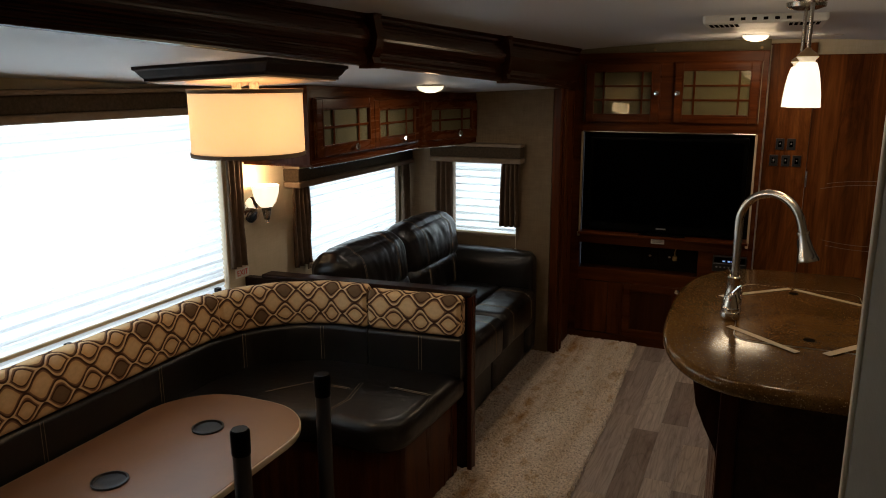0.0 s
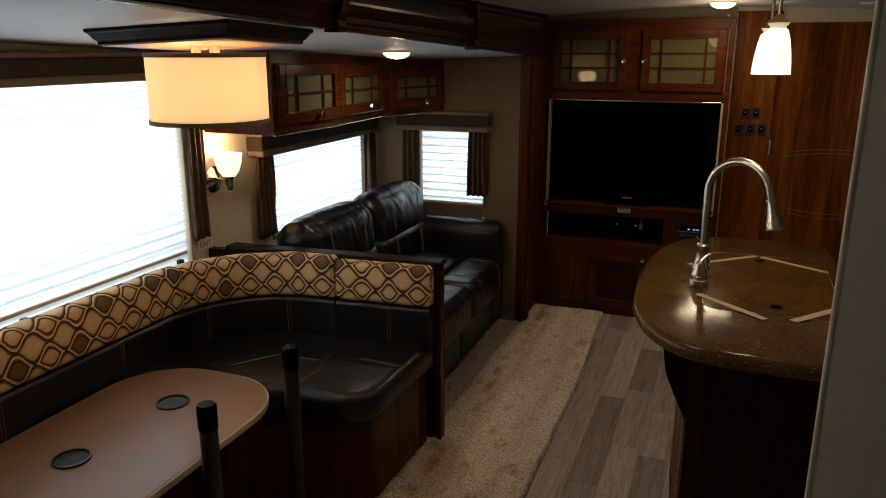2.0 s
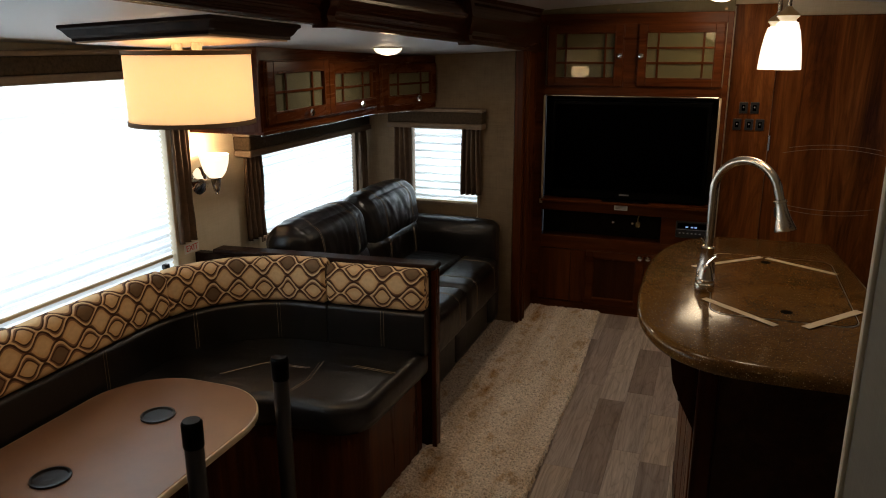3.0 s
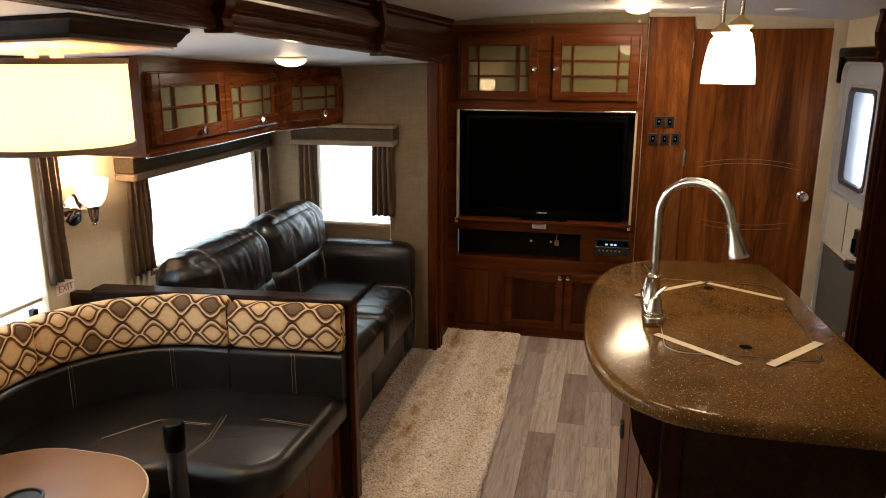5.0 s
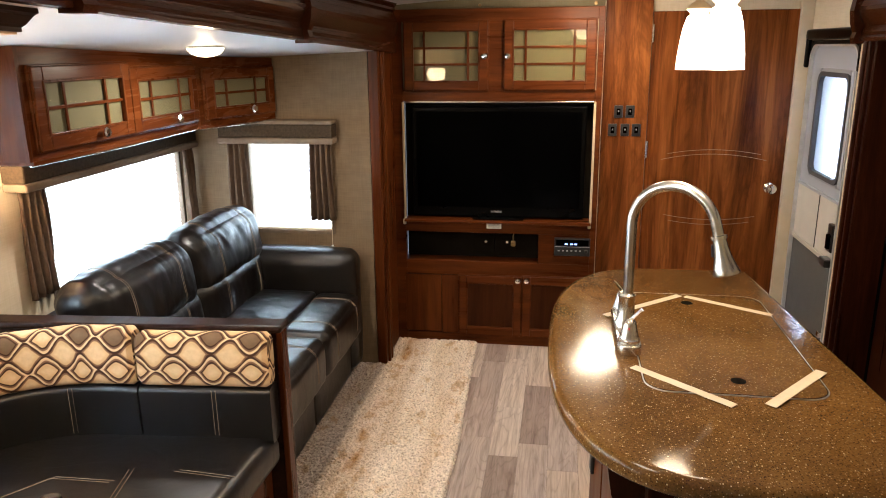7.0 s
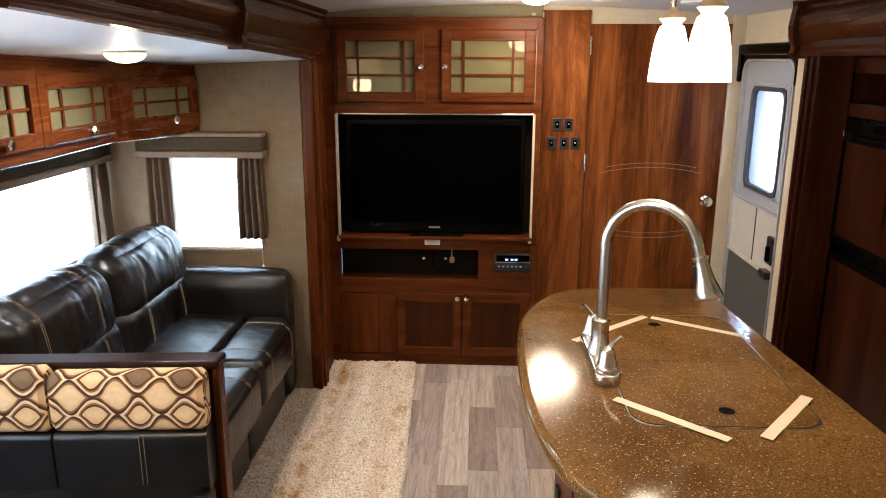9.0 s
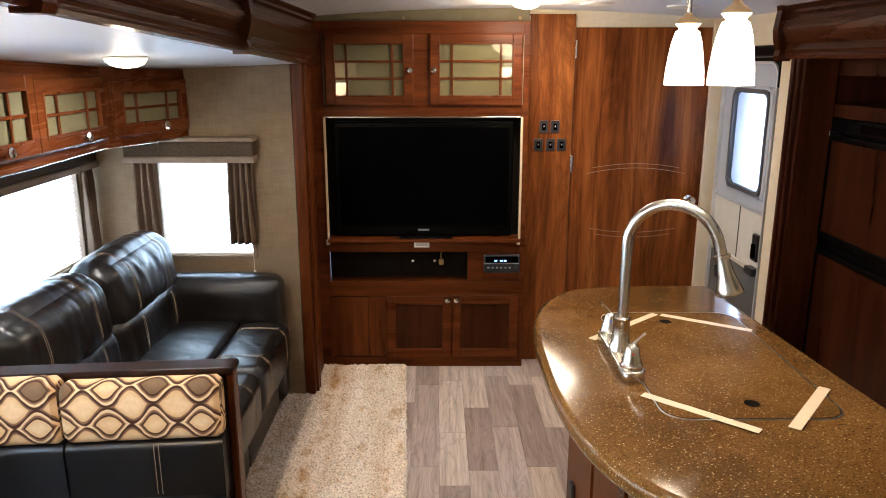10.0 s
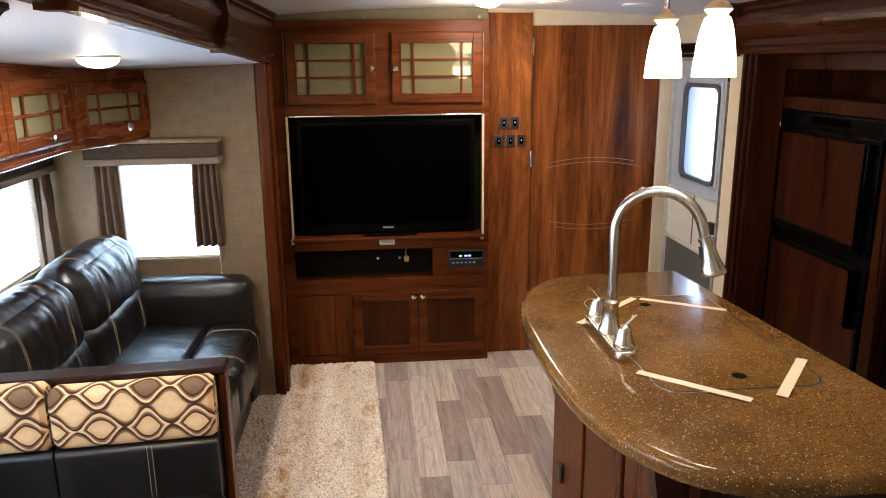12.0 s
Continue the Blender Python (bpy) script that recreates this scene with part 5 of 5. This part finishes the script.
dome(0.245, 4.15, arch(0.245), "lit frosted dome light near the entertainment centre")

# drum lamp over the dinette
LX, LY = -0.98, 1.74
zt = slide_z(LX, LY)
t = thing("drum_lamp", (LX, LY, zt), "lit drum lamp with a linen shade under a dark crown plate", "ceiling lamp")
bm = BM()
steps = [(0.218, 0.003), (0.218, -0.008), (0.212, -0.012), (0.202, -0.026), (0.196, -0.031), (0.196, -0.038)]
loops = []
for w, z in steps:
    hy = w * 0.86
    loops.append([bm.verts.new((LX + sx * w, LY + sy * hy, slide_z(LX + sx * w, LY + sy * hy) + z)) for sx, sy in ((-1, -1), (1, -1), (1, 1), (-1, 1))])
for p, q in zip(loops, loops[1:]):
    for i in range(4):
        bm.faces.new((p[i], p[(i + 1) % 4], q[(i + 1) % 4], q[i]))
bm.faces.new(loops[0])
bm.faces.new(loops[-1])
part("crown_plate", bm, espresso, t, "dark moulded rectangular ceiling plate")
part("plate_underside", prism(BM(), [(LX - 0.19, LY - 0.163), (LX + 0.19, LY - 0.163), (LX + 0.19, LY + 0.163), (LX - 0.19, LY + 0.163)], lambda x, y: slide_z(x, y) - 0.042, lambda x, y: slide_z(x, y) - 0.036), plain("tan_plate_underside", (0.46, 0.27, 0.13), 0.4), t, "tan wooden underside of the plate")
for k in (-0.03, 0.03):
    part("stem", tube(BM(), [(LX + k, LY, zt - 0.04), (LX + k, LY, zt - 0.12)], 0.013, 12), cream_trim, t)
ZB, ZT, RR = 1.417, 1.588, 0.154
part("shade", lathe(BM(), [(RR, ZB), (RR, ZT), (RR - 0.004, ZT), (RR - 0.004, ZB), (RR, ZB)], (LX, LY, 0), seg=48, caps=False), shade_mat, t, "glowing linen drum shade", True)
part("diffuser", lathe(BM(), [(0.0, ZB + 0.004), (RR - 0.004, ZB + 0.004), (RR - 0.004, ZB + 0.008), (0, ZB + 0.008)], (LX, LY, 0), seg=48), shade_mat, t, "glowing diffuser disc")
for z in (ZB, ZT):
    part("shade_trim", lathe(BM(), [(RR - 0.002, z - 0.005), (RR + 0.003, z - 0.005), (RR + 0.003, z + 0.006), (RR - 0.005, z + 0.006), (RR - 0.005, z - 0.005)], (LX, LY, 0), seg=48, caps=False), shade_trim, t, "brown trim band", True)
for k in (-0.06, 0.06):
    bulb("bulb_drum_up", (LX + k, LY - 0.03, ZT - 0.075), 3.0, 0.03, (1.0, 0.72, 0.44))
bulb("bulb_drum_down", (LX, LY, ZB - 0.05), 8.5, 0.08, (1.0, 0.66, 0.34))

# wall sconce between the slide windows
sx, sy, sz = -1.74, 2.685, 1.06
t = thing("wall_sconce", (sx, sy, sz), "lit wall sconce with an opal glass cup on a nickel bracket", "wall lamp")
part("back_plate", lathe(BM(), [(0.058, 0.0), (0.058, 0.008), (0.048, 0.016), (0.024, 0.022), (0.012, 0.03), (0.0, 0.03)], (sx, sy, sz), "x", 28), chrome, t, "round nickel wall plate", True)
part("arm", tube(BM(), [(sx + 0.02, sy, sz), (sx + 0.055, sy, sz + 0.002), (sx + 0.088, sy, sz + 0.005)], 0.010, 12), chrome, t, "", True)
part("finial", lathe(BM(), [(0.0, -0.055), (0.008, -0.05), (0.006, -0.042), (0.013, -0.035), (0.017, -0.01), (0.020, 0.012), (0.028, 0.02), (0.0, 0.022)], (sx + 0.088, sy, sz), seg=20), nickel, t, "", True)
part("glass_cup", lathe(BM(), [(0.0, 0.018), (0.026, 0.02), (0.042, 0.04), (0.054, 0.075), (0.060, 0.115), (0.057, 0.115), (0.050, 0.075), (0.038, 0.043), (0.0, 0.026)], (sx + 0.088, sy, sz), seg=32), sconce_lit, t, "glowing opal glass cup", True)
bulb("bulb_sconce", (sx + 0.088, sy, sz + 0.14), 13.0, 0.03, (1.0, 0.66, 0.34))

# emergency sign beside the dinette window
t = thing("exit_sticker", (-1.739, 2.60, 0.79), "small white sticker reading EXIT in red", "sticker")
part("sheet", box(BM(), (-1.7395, 2.555, 0.772), (-1.738, 2.645, 0.812)), white_plastic, t)
fc = bpy.data.curves.new("letters", "FONT")
fc.body, fc.size, fc.extrude, fc.align_x, fc.align_y = "EXIT", 0.036, 0.0005, "CENTER", "CENTER"
txt = new("letters", fc)
txt.parent = t
txt.matrix_local = pose(0.0025, 0.0, 0.002, 90, 0, 90)
fc.materials.append(plain("red_print", (0.55, 0.03, 0.02), 0.6))

# roof air outlet and speakers
ax0, ax1, ay0, ay1 = 0.10, 0.50, 2.90, 3.45
az = arch(0.3)
t = thing("air_outlet", (0.3, 3.2, az), "white roof air-conditioner outlet with dark grilles", "air conditioner")
part("shell", box(BM(), (ax0, ay0, az - 0.030), (ax1, ay1, az + 0.004), 0.010), white_plastic, t)
for x0 in (ax0 + 0.02, ax1 - 0.12):
    for i in range(6):
        part("grille_slot", box(BM(), (x0 + 0.017 * i, ay0 + 0.03, az - 0.0315), (x0 + 0.011 + 0.017 * i, ay0 + 0.16, az - 0.0295)), hidden_dark, t)
for i in range(6):
    part("front_slot", box(BM(), (0.19 + 0.036 * i, ay0 - 0.001, az - 0.020), (0.205 + 0.036 * i, ay0 + 0.002, az - 0.010)), hidden_dark, t)
for x, y in ((0.56, 4.22), (0.92, 4.15)):
    t = thing("ceiling_speaker", (x, y, arch(x)), "flat white round speaker grille in the ceiling", "speaker", "ceiling speakers")
    part("grille", lathe(BM(), [(0.075, 0.003), (0.074, -0.004), (0.062, -0.007), (0.0, -0.009)], (x, y, arch(x)), seg=32), white_plastic, t, "", True)

# ---- overhead cabinets in the slide-out ----


def overhead(x, y0, y1, zb, doors, label):
    t = thing("overhead_cabinet", (x, (y0 + y1) / 2, zb), label, "cabinet", "slide-out overhead cabinets")

    bm = prism(BM(), [(-1.739, y0), (x - 0.003, y0), (x - 0.003, y1), (-1.739, y1)], zb, lambda a, c: slide_z(a, c) - 0.003)
    part("lining", bm, frosted_back, t, "pale lining behind the glass")
    bm = BM()
    prism(bm, [(-1.739, y0 - 0.016), (x, y0 - 0.016), (x, y0), (-1.739, y0)], zb, lambda a, c: slide_z(a, c) - 0.002)
    part("end_panel", bm, cherry_z, t)
    part("bottom", box(BM(), (-1.739, y0, zb - 0.012), (x, y1, zb)), cherry_y, t)
    bm = BM()
    prism(bm, [(x - 0.018, y0), (x, y0), (x, y1), (x - 0.018, y1)], lambda a, c: slide_z(a, c) - 0.078, lambda a, c: slide_z(a, c) - 0.002)
    edges = [y0] + [v for dd in doors for v in dd] + [y1]
    for a, c in zip(edges[::2], edges[1::2]):
        if c - a > 0.004:
            box(bm, (x - 0.018, a, zb), (x, c, 1.535), 0.001)
    box(bm, (x - 0.0182, y0, zb), (x - 0.0002, y1, zb + 0.032), 0.001)
    part("face_frame", bm, cherry_y, t)
    for a, c in doors:
        glazed_door(t, "x", x + 0.001, (a - 0.006, zb + 0.026), (c + 0.006, slide_z(x, c) - 0.040), 1, 0.046, (0.235, 0.77), (0.5,), 0.011, (a + (c - a) * 0.60, zb + 0.052), cherry_z, cherry_y, "x")
    part("light_rail", tube(BM(), [(x - 0.012, y0, zb - 0.014), (x - 0.008, (y0 + y1) / 2, zb - 0.018), (x - 0.012, y1, zb - 0.014)], 0.003, 8), nickel, t, "thin bright cable under the cabinet")
    return t


overhead(-1.385, 2.657, 3.668, 1.277, [(2.684, 3.163), (3.179, 3.648)], "cherry overhead cabinet with two divided-light glass doors")
corner = overhead(-1.385, 3.686, 4.165, 1.275, [(3.718, 4.14)], "slanted cherry corner cabinet with one glass door")
for ob in corner.children_recursive:
    for v in ob.data.vertices:
        if v.co.x + corner.location.x > -1.70:
            v.co.x += 0.30 * (v.co.y + corner.location.y - 3.675)

# ---- sofa ----
s = thing("sofa", (-1.2, 3.48, 0), "dark brown leather two-seat sofa with puffed backs and cream stitching", "sofa")
part("base", box(BM(), (-1.60, 2.80, 0.02), (-0.875, 4.00, 0.30), 0.015), leather_mat, s)
rolls = []
for y0, y1, sd in ((2.80, 3.445, 1.0), (3.455, 4.00, 7.0)):
    bm = BM()
    cushion(bm, (-1.42, y0, 0.27), (-1.022, y1, 0.457), 0.022, (0.0, 0.0, 0.016), 50, 0.0035, sd)
    part("seat_cushion", bm, leather_mat, s, "", True)
    bm = BM()
    cushion(bm, (-1.022, y0, 0.25), (-0.80, y1, 0.455), 0.042, (0.010, 0.0, 0.010), 36, 0.0030, sd + 3)
    tree_roll = BVHTree.FromBMesh(bm)
    roll = part("front_roll", bm, leather_mat, s, "rolled seat front", True)
    rolls.append((tree_roll, roll, y0, y1))
    bm = BM()
    cushion(bm, (-0.915, y0 + 0.004, 0.03), (-0.862, y1 - 0.004, 0.26), 0.018, (0.005, 0, 0), 8, 0.002, sd)
    part("front_panel", bm, leather_mat, s, "", True)


def lean(bm, angle, px, pz):
    """Tips a back cushion about a level line along y."""
    bmesh.ops.rotate(bm, cent=(px, 0, pz), matrix=Matrix.Rotation(angle, 3, "Y"), verts=bm.verts)
    return bm


def surface_line(tree, centre, y, a0, a1, steps=22, reach=0.5):
    """Points lying on a cushion, where rays towards the level axis through centre meet it, from angle a0 to a1."""
    pts = []
    for k in range(steps + 1):
        a = radians(a0 + (a1 - a0) * k / steps)
        d = Vector((math.cos(a), 0, math.sin(a)))
        o = Vector((centre[0], y, centre[1])) + d * reach
        hit = tree.ray_cast(o, -d, reach)
        if hit[0] is not None:
            pts.append(hit[0] + d * 0.0006)
    return pts


def double_stitch(tree, centre, y, a0, a1, parent):
    for off in (-0.005, 0.005):
        pts = surface_line(tree, centre, y + off, a0, a1)
        if len(pts) > 2:
            part("stitching", tube(BM(), pts, 0.0009, 5), stitch_mat, parent, "cream stitching")


for y0, y1, sd in ((2.775, 3.435, 2.0), (3.445, 4.11, 9.0)):
    bm = BM()
    cushion(bm, (-1.50, y0, 0.57), (-1.30, y1, 0.857), 0.085, (0.022, 0.0, 0.018), 60, 0.0060, sd)
    lean(bm, -0.16, -1.40, 0.60)
    tree_up = BVHTree.FromBMesh(bm)
    up = part("back_cushion", bm, leather_mat, s, "puffed upper back cushion", True)
    bm = BM()
    cushion(bm, (-1.47, y0 + 0.004, 0.41), (-1.288, y1 - 0.008, 0.655), 0.07, (0.014, 0.0, 0.0), 50, 0.0060, sd + 5)
    lean(bm, -0.08, -1.37, 0.45)
    tree_low = BVHTree.FromBMesh(bm)
    low = part("lumbar_cushion", bm, leather_mat, s, "", True)
    for f in (0.25, 0.75):
        yy = y0 + (y1 - y0) * f
        double_stitch(tree_up, (-1.42, 0.715), yy, -48, 130, up)
        double_stitch(tree_low, (-1.40, 0.53), yy, -40, 40, low)
for tree_roll, roll, y0, y1 in rolls:
    for f in (0.22, 0.78):
        double_stitch(tree_roll, (-0.92, 0.37), y0 + (y1 - y0) * f, 142, -25, roll)
part("back_frame", box(BM(), (-1.66, 2.78, 0.05), (-1.48, 4.12, 0.70), 0.03), leather_mat, s)
bm = BM()
cushion(bm, (-1.50, 4.005, 0.03), (-0.835, 4.165, 0.645), 0.062, (0.0, 0.012, 0.008), 14, 0.004, 4.0)
part("arm", bm, leather_mat, s, "", True)
# ---- dinette ----
dn = thing("half_wall", (-1.2, 2.71, 0), "dark half wall with a padded cap between dinette and sofa", "partition")
part("panel", box(BM(), (-1.735, 2.700, 0), (-0.70, 2.738, 0.770), 0.002), espresso, dn)
part("end_board", box(BM(), (-0.703, 2.690, 0), (-0.684, 2.740, 0.772), 0.004), cherry_z, dn, "cherry end board")
part("cap", box(BM(), (-1.64, 2.680, 0.771), (-0.681, 2.756, 0.794), 0.009, 3), espresso, dn, "dark padded cap")


def skew(x):
    """The half wall stands slightly out of square, nearer the dinette at the window."""
    return 0.085 * min(0.0, x + 0.70)


for ob in dn.children_recursive:
    for v in ob.data.vertices:
        v.co.y += skew(v.co.x + dn.location.x)


def back_path(inset):
    """Front line of the curved backrest, from the aisle round the corner and along the window."""
    pts = [(-0.705 - 0.46 * k / 8, 2.690 + skew(-0.705 - 0.46 * k / 8) - inset) for k in range(9)]
    cx, cy, r = -1.17, 2.16, 0.49
    for k in range(1, 15):
        a = math.pi / 2 + math.pi / 2 * k / 14
        pts.append((cx + (r + 0.0 - inset) * math.cos(a), cy + (r - inset) * math.sin(a)))
    pts += [(cx - r + inset, 2.17 - 1.92 * k / 16) for k in range(1, 17)]
    return pts


def stuffed(depth, z0, z1, r, n=5):
    """Cross-section of a stuffed strip: (outward, z), rounded at all corners."""
    pts = []
    for cx, cz, a0 in ((r, z0 + r, 180), (depth - r, z0 + r, 270), (depth - r, z1 - r, 0), (r, z1 - r, 90)):
        for k in range(n + 1):
            a = radians(a0 + 90 * k / n)
            pts.append((cx + r * math.cos(a), cz + r * math.sin(a)))
    return pts


seat_b = thing("dinette_bench", (-1.25, 1.8, 0), "U-shaped dinette bench in dark leather with an ogee-print backrest", "bench")
whole = back_path(0.0)
for i0, i1, crown in ((0, 7, 0.785), (7, 20, 0.799), (20, len(whole) - 1, 0.803)):
    seg = whole[i0:i1 + 1]
    fine = []
    for p, q in zip(seg, seg[1:]):
        for k in range(3):
            fine.append((p[0] + (q[0] - p[0]) * k / 3, p[1] + (q[1] - p[1]) * k / 3))
    fine.append(seg[-1])
    for a, b2 in ((0, 1), (-1, -2)):
        d3 = (Vector(fine[b2]) - Vector(fine[a])).normalized() * 0.003
        fine[a] = (fine[a][0] + d3.x, fine[a][1] + d3.y)
    # draw the ends in a little, so that neighbouring cushions part at a seam
    bm = BM()
    uvl = bm.loops.layers.uv.new("cloth")
    sweep(bm, fine, [(-o, z) for o, z in stuffed(0.080, 0.620, crown, 0.032)], uvl, 0.014)
    for v in bm.verts:
        v.co.z += 0.004 * noise.noise(Vector((v.co.x * 11, v.co.y * 11, 0))) * (1 if v.co.z > 0.7 else 0)
    o = part("back_cushion", bm, ogee_mat, seat_b, "tan and brown ogee-print back cushion", True)
    bm = BM()
    sweep(bm, fine, [(-q, z) for q, z in stuffed(0.075, 0.44, 0.622, 0.022)])
    part("lower_back", bm, leather_mat, seat_b, "dark leather lower back", True)
for i in (3, 11, 18, 24, 28, 32):
    if i >= len(whole) - 1:
        continue
    p, q = Vector(whole[i]), Vector(whole[i + 1])
    d2 = (q - p).normalized()
    nrm = Vector((-d2.y, d2.x))
    for off in (-0.006, 0.006):
        c = p + d2 * off + nrm * 0.0755
        part("stitching", tube(BM(), [(c.x, c.y, 0.615), (c.x, c.y, 0.54), (c.x, c.y, 0.47)], 0.0009, 5), stitch_mat, seat_b, "cream double stitching")


def bench_outline(inset):
    """Seat plan: a rounded end by the aisle, the run under the half wall, and the run under the window."""
    r = 0.14
    pts = [(-0.705 - inset, 2.66)]
    cx, cy = -0.72 - r, 2.10 + r
    for k in range(9):
        a = -math.pi / 2 * k / 8
        pts.append((cx + (r - inset) * math.cos(a), cy + (r - inset) * math.sin(a)))
    rr = 0.16
    cx, cy = -1.02, 2.10 - rr
    for k in range(9):
        a = math.pi / 2 + math.pi / 2 * k / 8
        pts.append((cx + (rr - 0.0 + inset) * math.cos(a) , cy + (rr + inset) * math.sin(a)))
    pts.append((-1.18 - inset, 0.30))
    pts.append((-1.70, 0.30))
    pts.append((-1.70, 2.66))
    return pts


bm = rounded_slab(BM(), bench_outline, 0.335, 0.462, 0.045, 5)
part("seat_cushion", bm, leather_mat, seat_b, "dark leather bench seat", True)
bm = prism(BM(), bench_outline(0.03), 0.0, 0.336)
part("base", bm, cherry_z, seat_b, "dark cherry bench base")
for pts in ([(-0.735, 2.40, 0.4635), (-0.82, 2.405, 0.4645), (-0.90, 2.41, 0.4645)], [(-1.02, 2.13, 0.461), (-1.00, 2.25, 0.4645), (-1.03, 2.40, 0.4645)], [(-1.32, 2.19, 0.4645), (-1.22, 2.33, 0.4645), (-1.05, 2.335, 0.4645)]):
    for off in (-0.005, 0.005):
        part("stitching", tube(BM(), [(x + off, y + off, z) for x, y, z in pts], 0.0009, 5), stitch_mat, seat_b, "cream double stitching")

# table top laid across the bench, its two posts standing by
tb = thing("dinette_table", (-1.26, 1.4, 0.465), "tan-brown table top with cup holders resting on the bench", "table")


def table_outline(i):
    return rounded_rect(-1.57 + i, -0.972 - i, 0.75 + i, 2.07 - i, 0.24 - i, 12)


part("tabletop", rounded_slab(BM(), lambda i: table_outline(i + 0.004), 0.467, 0.494, 0.004, 2), table_mat, tb)
part("edge_band", rounded_slab(BM(), table_outline, 0.469, 0.4925, 0.004, 2), table_edge, tb, "pale edge band", True)
for x, y in ((-1.303, 1.431), (-1.275, 1.81)):
    part("cup_holder", lathe(BM(), [(0.052, 0.494), (0.052, 0.500), (0.046, 0.501), (0.043, 0.495), (0.0, 0.4945)], (x, y, 0), seg=28), black_plastic, tb, "black recessed cup holder", True)
for x, y in ((-0.882, 1.905), (-0.875, 1.495)):
    t = thing("table_post", (x, y, 0), "loose black table post standing on the floor", "table leg", "table posts")
    part("tube", lathe(BM(), [(0.024, 0.0), (0.024, 0.70)], (x, y, 0), seg=24), black_plastic, t, "", True)
    part("sleeve", lathe(BM(), [(0.0255, 0.64), (0.0265, 0.645), (0.0265, 0.705), (0.022, 0.712), (0.0, 0.712)], (x, y, 0), seg=24), black_frame, t, "", True)
    part("foot", lathe(BM(), [(0.075, 0.0), (0.075, 0.008), (0.03, 0.02), (0.025, 0.04)], (x, y, 0), seg=24), black_plastic, t, "", True)

# ---- carpet runner ----
rng = np.random.RandomState(4)
bm = BM()
STEP = 0.009
x0, x1, y0, y1 = -0.885, -0.255, 2.20, 4.535
nx, ny = int((x1 - x0) / STEP), int((y1 - y0) / STEP)
hgt = rng.rand(ny + 1, nx + 1)
jx, jy = rng.rand(ny + 1, nx + 1) - 0.5, rng.rand(ny + 1, nx + 1) - 0.5


def right_edge(y):
    return -0.255 - 0.047 * max(0.0, (y - 3.4) / 1.13)


grid = []
for j in range(ny + 1):
    y = y0 + (y1 - y0) * j / ny
    xr = right_edge(y)
    row = []
    for i in range(nx + 1):
        x = x0 + (xr - x0) * i / nx
        far = 4.275 if x < -0.742 else y1
        yy = min(y, far - 0.002)
        edge = 0.003 if i in (0, nx) or j in (0, ny) else 0.0
        z = 0.012 + 0.011 * hgt[j][i] - (0.013 if edge else 0.0)
        row.append(bm.verts.new((x + jx[j][i] * 0.008, yy + jy[j][i] * 0.008, max(0.0005, z))))
    grid.append(row)
for r0, r1 in zip(grid, grid[1:]):
    for i in range(nx):
        bm.faces.new((r0[i], r0[i + 1], r1[i + 1], r1[i]))
bmesh.ops.translate(bm, verts=bm.verts, vec=(0.57, -3.37, 0))
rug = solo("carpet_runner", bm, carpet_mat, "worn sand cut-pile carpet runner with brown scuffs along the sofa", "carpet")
rug.location = (-0.57, 3.37, 0.0)

# ---- floor planks ----
PW = 0.118
meshes = {}


def plank_mesh(length, width):
    key = (round(length, 3), round(width, 3))
    if key not in meshes:
        bm = box(BM(), (-width / 2, -length / 2, -0.006), (width / 2, length / 2, 0.0), 0.0007, 1)
        me = bpy.data.meshes.new("plank")
        bm.to_mesh(me)
        bm.free()
        me.materials.append(plank_mat)
        meshes[key] = me
    return meshes[key]


rnd = random.Random(11)
x = -0.72
while x < 1.27:
    y = -0.98 - rnd.random() * 0.5
    while y < 4.63:
        length = rnd.choice((0.42, 0.55, 0.62, 0.78))
        a, c = max(y, -0.98), min(y + length, 4.633)
        if c - a > 0.06:
            ob = new("plank", plank_mesh(c - a - 0.0008, PW - 0.0008))
            ob.location = (x + PW / 2, (a + c) / 2, 0.0)
            ob.parent = floor_base
        y += length
    x += PW
